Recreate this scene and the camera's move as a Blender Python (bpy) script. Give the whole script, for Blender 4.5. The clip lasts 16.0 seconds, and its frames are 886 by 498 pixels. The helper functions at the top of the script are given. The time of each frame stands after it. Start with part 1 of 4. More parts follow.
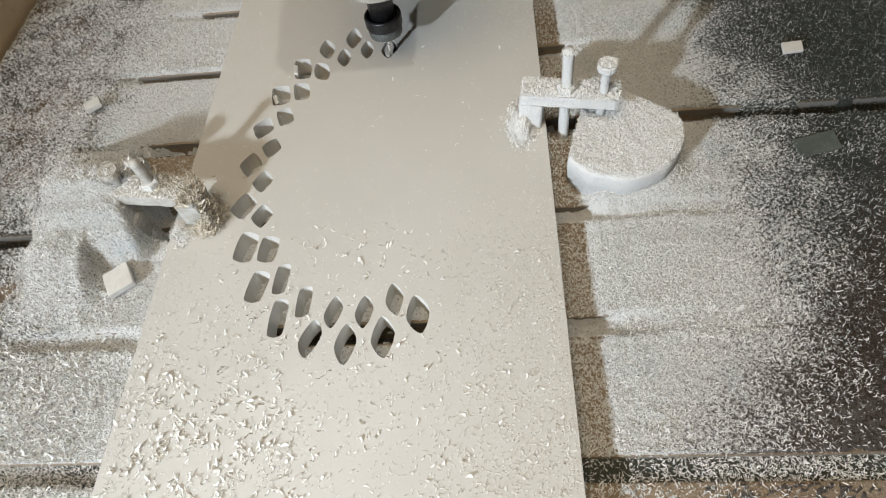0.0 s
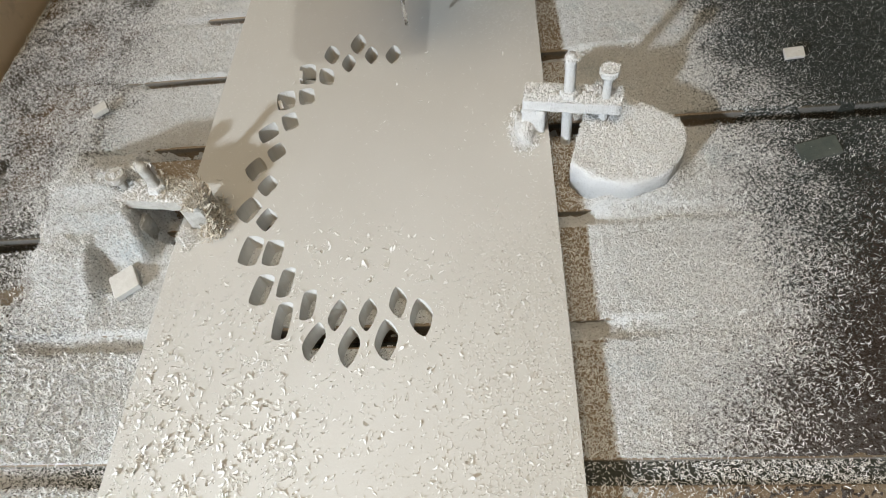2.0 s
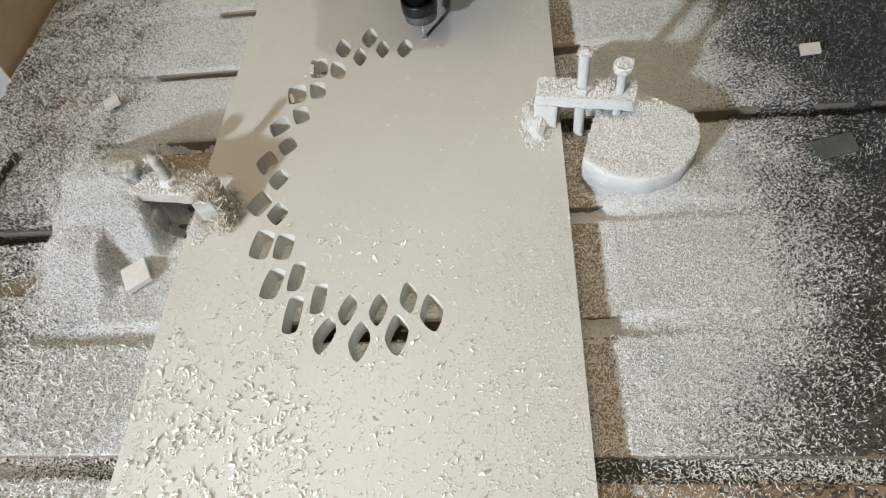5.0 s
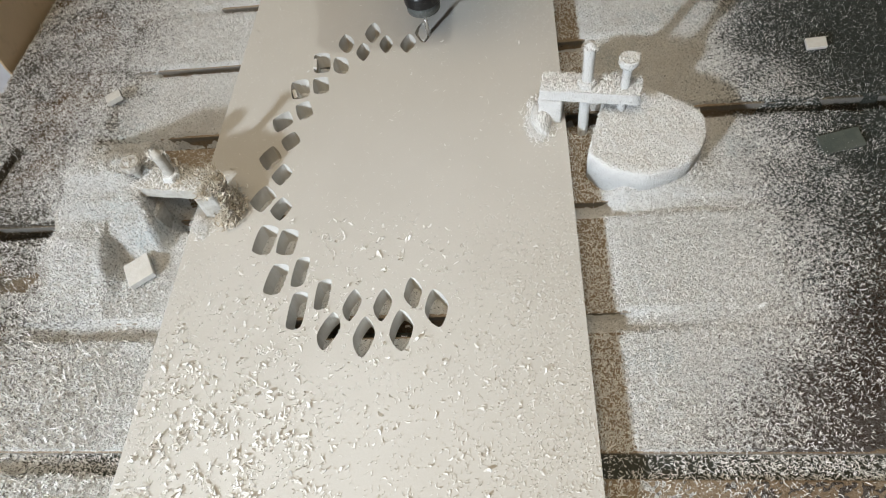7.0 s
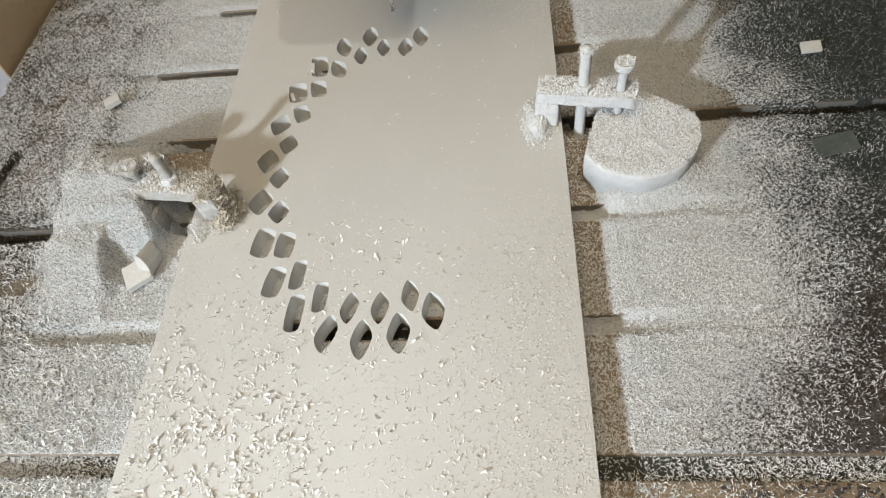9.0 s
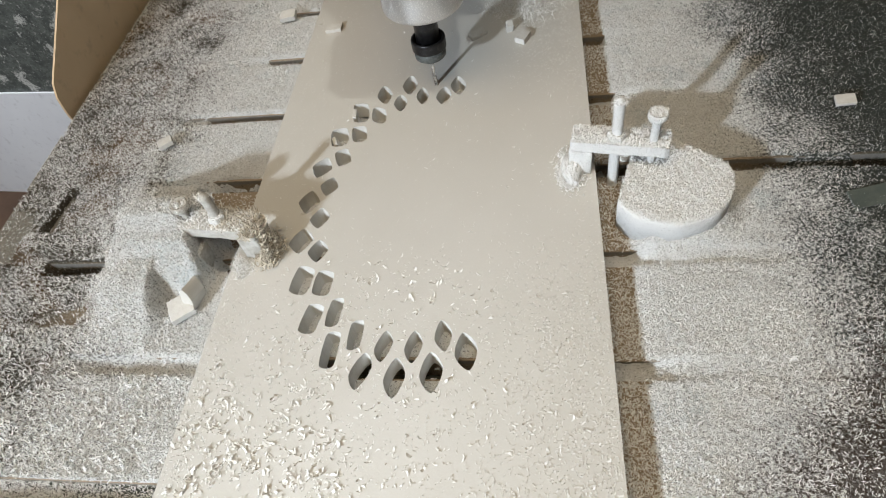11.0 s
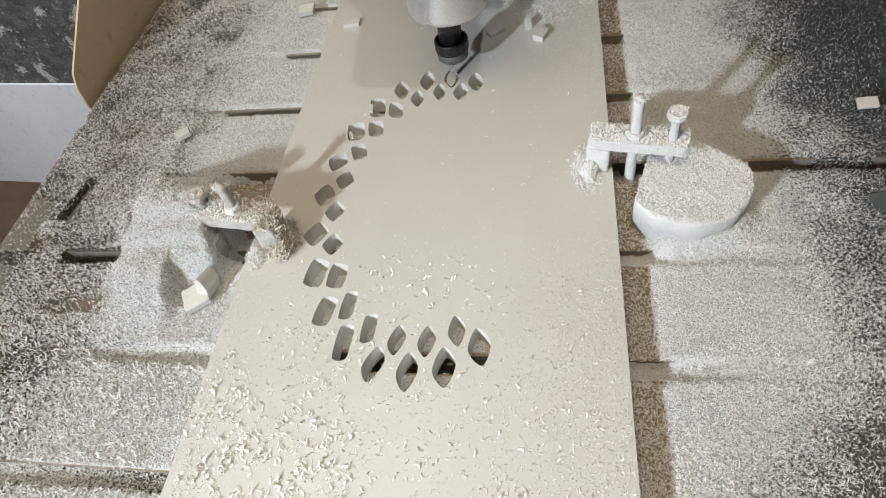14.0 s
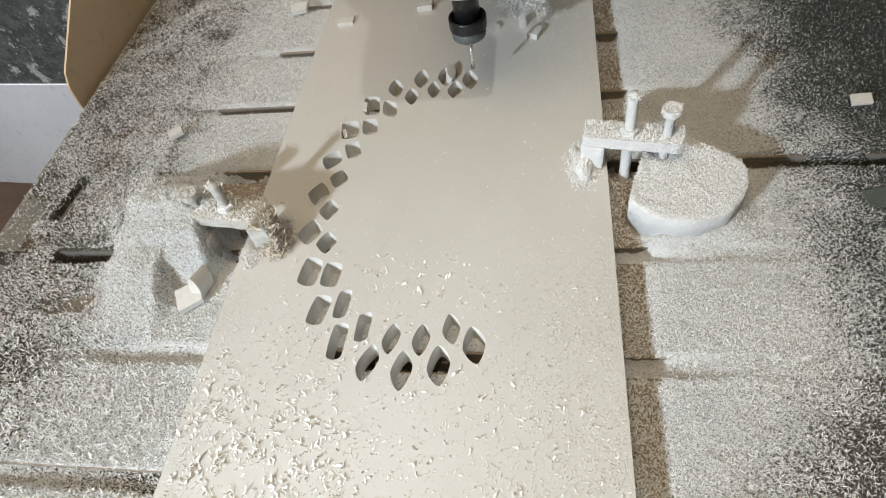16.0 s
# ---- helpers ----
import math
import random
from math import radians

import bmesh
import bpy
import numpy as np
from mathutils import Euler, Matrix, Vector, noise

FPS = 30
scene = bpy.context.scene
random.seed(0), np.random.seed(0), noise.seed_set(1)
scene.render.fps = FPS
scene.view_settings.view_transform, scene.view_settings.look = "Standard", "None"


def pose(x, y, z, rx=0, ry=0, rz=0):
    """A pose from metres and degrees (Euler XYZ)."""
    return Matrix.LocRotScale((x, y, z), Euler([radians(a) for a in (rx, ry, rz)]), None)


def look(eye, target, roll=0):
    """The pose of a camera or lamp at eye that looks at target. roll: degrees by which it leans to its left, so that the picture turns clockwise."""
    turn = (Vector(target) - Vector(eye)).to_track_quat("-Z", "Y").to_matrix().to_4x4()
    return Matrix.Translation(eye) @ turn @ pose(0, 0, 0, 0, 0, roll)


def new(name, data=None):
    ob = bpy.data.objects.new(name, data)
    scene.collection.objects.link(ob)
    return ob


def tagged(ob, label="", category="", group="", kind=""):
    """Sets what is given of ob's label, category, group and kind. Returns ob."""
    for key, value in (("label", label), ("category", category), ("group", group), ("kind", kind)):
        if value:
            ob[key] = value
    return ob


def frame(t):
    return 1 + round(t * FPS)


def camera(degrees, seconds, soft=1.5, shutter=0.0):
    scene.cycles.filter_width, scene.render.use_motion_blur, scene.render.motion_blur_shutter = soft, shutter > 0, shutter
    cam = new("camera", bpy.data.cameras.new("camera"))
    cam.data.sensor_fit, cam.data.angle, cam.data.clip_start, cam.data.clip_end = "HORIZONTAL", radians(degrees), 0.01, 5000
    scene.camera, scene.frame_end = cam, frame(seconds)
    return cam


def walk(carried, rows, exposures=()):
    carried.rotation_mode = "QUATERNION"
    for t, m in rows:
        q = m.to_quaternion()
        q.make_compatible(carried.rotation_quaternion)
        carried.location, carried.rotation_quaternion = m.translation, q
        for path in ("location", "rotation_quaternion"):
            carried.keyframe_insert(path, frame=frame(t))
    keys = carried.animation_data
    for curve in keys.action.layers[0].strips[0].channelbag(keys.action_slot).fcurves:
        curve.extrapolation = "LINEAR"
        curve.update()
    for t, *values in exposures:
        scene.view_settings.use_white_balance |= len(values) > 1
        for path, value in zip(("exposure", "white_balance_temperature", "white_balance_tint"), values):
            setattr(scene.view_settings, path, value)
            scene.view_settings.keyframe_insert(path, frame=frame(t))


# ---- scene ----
cam = camera(71.59, 16.0, soft=1.0)
walk(cam, [
    (0, pose(0.1099, -0.1795, 0.3937, 33.03, 6.14, 0.75)),
    (0.5, pose(0.1103, -0.1802, 0.3935, 32.87, 6.19, 0.85)),
    (1, pose(0.1127, -0.1813, 0.3934, 32.90, 6.31, 0.71)),
    (1.5, pose(0.1119, -0.1785, 0.3983, 33.57, 6.79, 1.03)),
    (2, pose(0.1103, -0.1820, 0.3958, 33.52, 6.36, 1.01)),
    (2.5, pose(0.1115, -0.1820, 0.3956, 33.34, 6.62, 1.10)),
    (3, pose(0.1082, -0.1847, 0.3979, 33.46, 7.01, 1.61)),
    (3.5, pose(0.1080, -0.1828, 0.3977, 33.49, 6.88, 1.95)),
    (6, pose(0.1054, -0.1810, 0.3942, 32.93, 6.56, 1.69)),
    (6.5, pose(0.1021, -0.1814, 0.3951, 32.95, 6.87, 1.78)),
    (7, pose(0.1041, -0.1816, 0.3927, 32.93, 6.68, 1.79)),
    (7.5, pose(0.1034, -0.1822, 0.3938, 32.98, 6.46, 1.92)),
    (8, pose(0.1032, -0.1834, 0.3929, 33.10, 6.39, 1.82)),
    (8.5, pose(0.1047, -0.1832, 0.3927, 32.99, 6.62, 1.77)),
    (9, pose(0.1058, -0.1825, 0.3941, 33.17, 6.63, 1.70)),
    (9.5, pose(0.1040, -0.1812, 0.3972, 34.00, 6.85, 1.97)),
    (12, pose(0.1032, -0.1941, 0.4038, 38.53, 8.24, 5.99)),
    (12.5, pose(0.0985, -0.1948, 0.4024, 38.10, 8.12, 6.25)),
    (13, pose(0.0993, -0.1912, 0.4007, 37.86, 8.24, 5.97)),
    (13.5, pose(0.0986, -0.1935, 0.3999, 37.68, 7.88, 6.11)),
    (14, pose(0.0991, -0.1915, 0.4007, 37.64, 7.99, 5.96)),
    (14.5, pose(0.0970, -0.1927, 0.4006, 37.83, 7.55, 6.13)),
    (15, pose(0.0977, -0.1894, 0.3985, 37.65, 7.83, 5.75)),
    (15.5, pose(0.0978, -0.1861, 0.3988, 37.37, 7.83, 5.36)),
    (16, pose(0.1005, -0.1914, 0.3981, 37.58, 7.89, 5.58)),
], [(0, -0.08), (9.7, -0.09), (11.9, 0.02), (16, 0.02)])

# ---- light ----
world = bpy.data.worlds.new("world")
scene.world = world
world.use_nodes = True
world.node_tree.nodes["Background"].inputs[0].default_value = (1.0, 0.93, 0.76, 1)
world.node_tree.nodes["Background"].inputs[1].default_value = 0.10


def lamp(name, eye, target, watts, size, colour, beam=180):
    data = bpy.data.lights.new(name, "AREA")
    data.spread = radians(beam)
    data.shape, data.size, data.energy, data.color = "DISK", size, watts, colour
    ob = new(name, data)
    ob.matrix_world = look(eye, target)
    return ob


# a cold work lamp with a narrow beam beside the operator, a ceiling lamp, a wide warm ceiling panel, an added fill that
# brightens the cabinet
lamp("work_lamp", (-0.67, -0.94, 0.62), (0.02, -0.03, 0.0), 3.05, 0.06, (0.815, 0.905, 1.0), 64)
lamp("ceiling_lamp", (0.43, -0.26, 2.05), (0.03, 0.3, 0.0), 7.6, 0.05, (0.95, 0.968, 0.92))
lamp("ceiling_panel", (-0.25, -0.45, 2.0), (0.0, 0.2, 0.0), 16.5, 1.2, (1.0, 0.775, 0.49))
lamp("cabinet_fill", (-1.5, -0.2, 1.9), (-1.3, 1.0, -0.5), 11.0, 0.3, (0.93, 0.96, 1.0), 70)

# ---- materials ----


class Mat:
    """A node material under construction."""

    def __init__(self, name, colour, rough=0.6, metal=0.0):
        self.m = bpy.data.materials.new(name)
        self.m.use_nodes = True
        self.t = self.m.node_tree
        self.b = self.t.nodes["Principled BSDF"]
        self.b.inputs["Base Color"].default_value = (*colour, 1)
        self.b.inputs["Roughness"].default_value = rough
        self.b.inputs["Metallic"].default_value = metal
        self.c = None
        self.bumped = None
        self.co = self.t.nodes.new("ShaderNodeTexCoord").outputs["Object"]

    def noise(self, scale, detail=4.0, rough=0.6, stretch=None, distort=0.0):
        n = self.t.nodes.new("ShaderNodeTexNoise")
        n.inputs["Scale"].default_value, n.inputs["Detail"].default_value = scale, detail
        n.inputs["Roughness"].default_value, n.inputs["Distortion"].default_value = rough, distort
        src = self.co
        if stretch:
            mp = self.t.nodes.new("ShaderNodeMapping")
            mp.inputs["Scale"].default_value = stretch
            self.t.links.new(src, mp.inputs["Vector"])
            src = mp.outputs["Vector"]
        self.t.links.new(src, n.inputs["Vector"])
        return n.outputs["Fac"]

    def ramp(self, fac, lo, hi):
        r = self.t.nodes.new("ShaderNodeMapRange")
        r.inputs["From Min"].default_value, r.inputs["From Max"].default_value = lo, hi
        self.t.links.new(fac, r.inputs["Value"])
        return r.outputs["Result"]

    def mix(self, fac, colour, amount=1.0):
        """Lay a colour over what is there, where fac is high."""
        x = self.t.nodes.new("ShaderNodeMix")
        x.data_type = "RGBA"
        if amount != 1.0:
            k = self.t.nodes.new("ShaderNodeMath")
            k.operation = "MULTIPLY"
            k.inputs[1].default_value = amount
            self.t.links.new(fac, k.inputs[0])
            fac = k.outputs[0]
        self.t.links.new(fac, x.inputs["Factor"])
        if self.c is None:
            x.inputs["A"].default_value = self.b.inputs["Base Color"].default_value
        else:
            self.t.links.new(self.c, x.inputs["A"])
        x.inputs["B"].default_value = (*colour, 1)
        self.c = x.outputs["Result"]
        self.t.links.new(self.c, self.b.inputs["Base Color"])
        return self

    def bump(self, fac, height, strength=1.0):
        b = self.t.nodes.new("ShaderNodeBump")
        b.inputs["Distance"].default_value, b.inputs["Strength"].default_value = height, strength
        self.t.links.new(fac, b.inputs["Height"])
        if self.bumped is not None:
            self.t.links.new(self.bumped, b.inputs["Normal"])
        self.bumped = b.outputs["Normal"]
        self.t.links.new(self.bumped, self.b.inputs["Normal"])
        return self

    def island(self):
        return self.t.nodes.new("ShaderNodeNewGeometry").outputs["Random Per Island"]

    def gloss(self, fac, lo, hi):
        r = self.t.nodes.new("ShaderNodeMapRange")
        r.inputs["To Min"].default_value, r.inputs["To Max"].default_value = lo, hi
        self.t.links.new(fac, r.inputs["Value"])
        self.t.links.new(r.outputs["Result"], self.b.inputs["Roughness"])
        return self


def board_material():
    k = Mat("foam_board", (0.60, 0.58, 0.535), 0.45)
    k.mix(k.ramp(k.noise(9, 3), 0.35, 0.75), (0.65, 0.63, 0.59), 0.7)
    k.mix(k.ramp(k.noise(900, 2), 0.62, 0.75), (0.72, 0.70, 0.66), 0.6)
    k.bump(k.noise(700, 3), 0.0003, 0.25)
    return k.m


def cut_material():
    k = Mat("cut_foam", (0.68, 0.665, 0.63), 0.8)
    k.mix(k.ramp(k.noise(160, 4, stretch=(1, 1, 0.2)), 0.4, 0.7), (0.58, 0.56, 0.51), 0.6)
    k.bump(k.noise(500, 4, stretch=(1, 1, 0.15)), 0.0006, 0.6)
    return k.m


def thinning(k, start, end, inland=0.05):
    """A mask that grows towards the ends of the bed, in ragged tongues."""
    sep = k.t.nodes.new("ShaderNodeSeparateXYZ")
    k.t.links.new(k.co, sep.inputs[0])
    far = k.t.nodes.new("ShaderNodeMath")
    far.operation = "MAXIMUM"
    west = k.t.nodes.new("ShaderNodeMath")
    west.operation = "MULTIPLY"
    west.inputs[1].default_value = -1.08
    k.t.links.new(sep.outputs["X"], west.inputs[0])
    k.t.links.new(sep.outputs["X"], far.inputs[0])
    k.t.links.new(west.outputs[0], far.inputs[1])
    tilt = k.t.nodes.new("ShaderNodeMath")
    tilt.operation = "MULTIPLY_ADD"
    tilt.inputs[1].default_value = inland
    k.t.links.new(sep.outputs["Y"], tilt.inputs[0])
    k.t.links.new(far.outputs[0], tilt.inputs[2])
    wob = k.t.nodes.new("ShaderNodeMath")
    wob.operation = "MULTIPLY_ADD"
    wob.inputs[1].default_value = 0.22
    k.t.links.new(k.noise(11, 4), wob.inputs[0])
    k.t.links.new(tilt.outputs[0], wob.inputs[2])
    return k.ramp(wob.outputs[0], start, end)


def dust_material():
    """White powder and grains; towards the bed's ends it lies thin, and the dark bed shows between the grains."""
    k = Mat("plastic_dust", (0.80, 0.80, 0.785), 0.9)
    k.b.inputs["Specular IOR Level"].default_value = 0.08
    sep = k.t.nodes.new("ShaderNodeSeparateXYZ")
    k.t.links.new(k.co, sep.inputs[0])
    # the powder lies deeper towards the far side of the bed, and fewer gaps show in it
    deep = k.t.nodes.new("ShaderNodeMath")
    deep.operation = "MULTIPLY_ADD"
    deep.inputs[1].default_value = -0.045
    k.t.links.new(k.ramp(sep.outputs["Y"], -0.04, 0.17), deep.inputs[0])
    # and lies thinner beside the machine's frame than on the other side of the board
    across = k.t.nodes.new("ShaderNodeMath")
    across.operation = "MULTIPLY_ADD"
    across.inputs[1].default_value = -0.10
    k.t.links.new(k.ramp(sep.outputs["X"], -0.35, -0.12), across.inputs[0])
    k.t.links.new(k.noise(620, 4, 0.75), across.inputs[2])
    k.t.links.new(across.outputs[0], deep.inputs[2])
    # dark specks: bed between the grains, and their shade put into the colour
    k.mix(k.ramp(deep.outputs[0], 0.455, 0.527), (0.075, 0.07, 0.06), 0.88)
    k.mix(k.ramp(k.noise(30, 5), 0.5, 0.75), (0.52, 0.48, 0.42), 0.4)
    k.mix(k.ramp(k.noise(17, 4), 0.56, 0.70), (0.50, 0.58, 0.60), 0.5)
    add = k.t.nodes.new("ShaderNodeMath")
    add.operation = "MULTIPLY_ADD"
    add.inputs[1].default_value = 0.50
    k.t.links.new(thinning(k, 0.36, 0.54), add.inputs[0])
    k.t.links.new(k.noise(480, 4, 0.7), add.inputs[2])
    k.mix(k.ramp(add.outputs[0], 0.62, 0.76), (0.022, 0.029, 0.025), 0.95)
    # towards the machine's frame the bed between the grains is a warm grey
    west = k.t.nodes.new("ShaderNodeMath")
    west.operation = "MULTIPLY"
    k.t.links.new(k.ramp(add.outputs[0], 0.62, 0.76), west.inputs[0])
    k.t.links.new(k.ramp(sep.outputs["X"], -0.18, -0.28), west.inputs[1])
    k.mix(west.outputs[0], (0.085, 0.076, 0.062), 0.95)
    # the near corner of the bed is dark and reddish, swept thin
    corner = k.t.nodes.new("ShaderNodeMath")
    corner.operation = "MULTIPLY_ADD"
    corner.inputs[1].default_value = -0.9
    k.t.links.new(sep.outputs["Y"], corner.inputs[0])
    k.t.links.new(sep.outputs["X"], corner.inputs[2])
    bare = k.t.nodes.new("ShaderNodeMath")
    bare.operation = "MULTIPLY_ADD"
    bare.inputs[1].default_value = 0.45
    k.t.links.new(k.ramp(corner.outputs[0], 0.23, 0.38), bare.inputs[0])
    k.t.links.new(k.noise(430, 4, 0.7), bare.inputs[2])
    k.mix(k.ramp(bare.outputs[0], 0.62, 0.80), (0.075, 0.055, 0.045), 0.9)
    # rusty brown stains towards the machine's frame
    stain = k.t.nodes.new("ShaderNodeMath")
    stain.operation = "MULTIPLY"
    k.t.links.new(k.ramp(k.noise(13, 4, 0.55), 0.50, 0.62), stain.inputs[0])
    k.t.links.new(k.ramp(sep.outputs["X"], -0.25, -0.30), stain.inputs[1])
    k.mix(stain.outputs[0], (0.17, 0.11, 0.06), 0.75)
    k.bump(k.noise(900, 4, 0.7), 0.0022, 1.0)
    k.bump(k.noise(260, 3), 0.003, 0.6)
    return k.m


def chip_material(name, a, b):
    k = Mat(name, a, 0.7)
    k.mix(k.island(), b, 0.9)
    return k.m


def bed_material():
    """Brown fibreboard, gone dark and oily towards the ends of the bed."""
    k = Mat("bed_fibreboard", (0.30, 0.235, 0.165), 0.85)
    k.b.inputs["Specular IOR Level"].default_value = 0.12
    k.mix(thinning(k, 0.38, 0.50), (0.030, 0.036, 0.034), 0.92)
    place = k.t.nodes.new("ShaderNodeSeparateXYZ")
    k.t.links.new(k.co, place.inputs[0])
    k.mix(k.ramp(place.outputs["X"], -0.33, -0.37), (0.21, 0.195, 0.165), 0.92)
    k.mix(k.ramp(k.noise(5, 3), 0.55, 0.7), (0.16, 0.10, 0.06), 0.6)
    k.mix(k.ramp(k.noise(620, 5, 0.75), 0.54, 0.64), (0.50, 0.46, 0.40), 0.7)
    k.mix(k.ramp(k.noise(400, 3), 0.58, 0.68), (0.06, 0.045, 0.03), 0.7)
    # powder clings to the upper part of the slot walls
    sep = k.t.nodes.new("ShaderNodeSeparateXYZ")
    k.t.links.new(k.co, sep.inputs[0])
    wob = k.t.nodes.new("ShaderNodeMath")
    wob.operation = "MULTIPLY_ADD"
    wob.inputs[1].default_value = 0.010
    k.t.links.new(k.noise(60, 4), wob.inputs[0])
    k.t.links.new(sep.outputs["Z"], wob.inputs[2])
    lining = k.t.nodes.new("ShaderNodeMath")
    lining.operation = "MULTIPLY"
    k.t.links.new(k.ramp(wob.outputs[0], -0.0020, 0.0010), lining.inputs[0])
    k.t.links.new(k.ramp(sep.outputs["Z"], -0.0003, -0.0012), lining.inputs[1])
    k.mix(lining.outputs[0], (0.22, 0.215, 0.20), 0.75)
    k.bump(k.noise(600, 4), 0.0012, 0.8)
    return k.m


def metal_material():
    """Turned aluminium with white dust clinging to it in specks and strands."""
    k = Mat("dusty_aluminium", (0.66, 0.66, 0.67), 0.3, 1.0)
    dust = k.ramp(k.noise(950, 5, 0.75, (1, 1, 0.7)), 0.50, 0.60)
    k.mix(dust, (0.86, 0.86, 0.85), 0.8)
    k.gloss(dust, 0.28, 0.8)
    inv = k.t.nodes.new("ShaderNodeMath")
    inv.operation = "SUBTRACT"
    inv.inputs[0].default_value = 1.0
    k.t.links.new(dust, inv.inputs[1])
    k.t.links.new(inv.outputs[0], k.b.inputs["Metallic"])
    k.bump(k.noise(700, 4, 0.7), 0.0004, 0.5)
    return k.m


def steel_material():
    k = Mat("bright_steel", (0.7, 0.7, 0.7), 0.25, 1.0)
    k.gloss(k.noise(500, 3), 0.15, 0.4)
    return k.m


def nut_material():
    k = Mat("blackened_steel", (0.022, 0.022, 0.024), 0.34, 0.5)
    k.mix(k.ramp(k.noise(260, 5), 0.5, 0.8), (0.09, 0.09, 0.085), 0.6)
    k.gloss(k.noise(150, 3), 0.25, 0.5)
    return k.m


def grey_band_material():
    k = Mat("dusted_steel", (0.10, 0.11, 0.105), 0.6, 0.2)
    k.mix(k.ramp(k.noise(400, 4), 0.5, 0.75), (0.22, 0.22, 0.21), 0.7)
    return k.m


def dusty_metal_material():
    k = Mat("dust_caked_metal", (0.90, 0.90, 0.885), 0.9)
    k.b.inputs["Specular IOR Level"].default_value = 0.1
    k.mix(k.ramp(k.noise(520, 5, 0.75), 0.54, 0.68), (0.60, 0.59, 0.56), 0.5)
    k.bump(k.noise(700, 4, 0.7), 0.002, 1.0)
    k.bump(k.noise(200, 3), 0.002, 0.6)
    return k.m


def plain(name, colour, rough, other, scale, bump=0.0005, metal=0.0):
    k = Mat(name, colour, rough, metal)
    k.mix(k.ramp(k.noise(scale, 5, 0.65), 0.4, 0.7), other, 0.8)
    k.mix(k.ramp(k.noise(scale * 9, 3), 0.58, 0.72), tuple(0.6 * v for v in other), 0.35)
    k.bump(k.noise(scale * 12, 3), bump, 0.5)
    return k.m


def chipped_material():
    k = Mat("chipped_green_grey_paint", (0.060, 0.070, 0.068), 0.6)
    k.mix(k.ramp(k.noise(40, 5, 0.6), 0.42, 0.6), (0.11, 0.125, 0.12), 0.9)
    k.mix(k.ramp(k.noise(13, 6, 0.7), 0.56, 0.60), (0.46, 0.48, 0.47), 0.9)
    k.mix(k.ramp(k.noise(70, 4, 0.7), 0.60, 0.66), (0.36, 0.37, 0.36), 0.7)
    k.mix(k.ramp(k.noise(230, 3, 0.7), 0.52, 0.62), (0.025, 0.032, 0.03), 0.6)
    k.mix(k.ramp(k.noise(190, 3, 0.7), 0.60, 0.68), (0.33, 0.35, 0.34), 0.6)
    k.bump(k.noise(60, 4), 0.002, 0.5)
    return k.m


BOARD, CUT, DUST, BED, METAL = board_material(), cut_material(), dust_material(), bed_material(), metal_material()
STEEL, NUT, BAND, CAKED = steel_material(), nut_material(), grey_band_material(), dusty_metal_material()
CHIP = chip_material("foam_shavings", (0.84, 0.83, 0.80), (0.68, 0.665, 0.625))
GRIT = chip_material("table_shavings", (0.95, 0.95, 0.94), (0.60, 0.59, 0.56))
POWDER = chip_material("powdery_shavings", (0.93, 0.93, 0.92), (0.74, 0.73, 0.71))
POWDERED = chip_material("cream_powder", (0.74, 0.725, 0.69), (0.62, 0.605, 0.565))
TAN = plain("tan_machine_paint", (0.72, 0.55, 0.35), 0.5, (0.64, 0.48, 0.30), 5)
MOTTLE = chipped_material()
PALE = plain("pale_blue_white_panel", (0.72, 0.76, 0.82), 0.5, (0.66, 0.70, 0.77), 6)
FLOOR = plain("brown_floor", (0.065, 0.036, 0.022), 0.6, (0.11, 0.065, 0.04), 8)
WALL = plain("workshop_plaster", (0.34, 0.32, 0.28), 0.9, (0.28, 0.26, 0.23), 2)
YELLOW = plain("yellow_label", (0.42, 0.37, 0.09), 0.5, (0.34, 0.31, 0.10), 60)
INK = plain("black_ink", (0.02, 0.02, 0.02), 0.5, (0.05, 0.05, 0.05), 60)
COVER = plain("white_enamel", (0.72, 0.72, 0.70), 0.45, (0.6, 0.6, 0.58), 40)
SLATE = plain("grey_plastic_offcut", (0.075, 0.092, 0.082), 0.8, (0.13, 0.14, 0.125), 60)
# dark green-grey dirt, which also paints the shade down in the slots
DIRT_SHADE = plain("dirt_and_shade", (0.045, 0.05, 0.042), 0.9, (0.09, 0.09, 0.075), 300, 0.001)
DIRTY = chip_material("dirty_shavings", (0.36, 0.38, 0.35), (0.05, 0.06, 0.052))
GRIME = plain("grimy_dust_crust", (0.62, 0.60, 0.555), 0.95, (0.38, 0.35, 0.30), 160, 0.002)
FLAX = chip_material("fibre_shavings", (0.76, 0.71, 0.62), (0.46, 0.40, 0.31))

# ---- mesh helpers ----
rng = np.random.default_rng(7)


def part(name, bm, material, parent=None, label="", smooth=False):
    """Link a bmesh as one mesh object, under a thing where parent is given."""
    me = bpy.data.meshes.new(name)
    bm.normal_update()
    bm.to_mesh(me)
    bm.free()
    for m in material if isinstance(material, (list, tuple)) else (material,):
        me.materials.append(m)
    if smooth:
        me.polygons.foreach_set("use_smooth", [True] * len(me.polygons))
    ob = new(name, me)
    ob.parent = parent
    return tagged(ob, label)


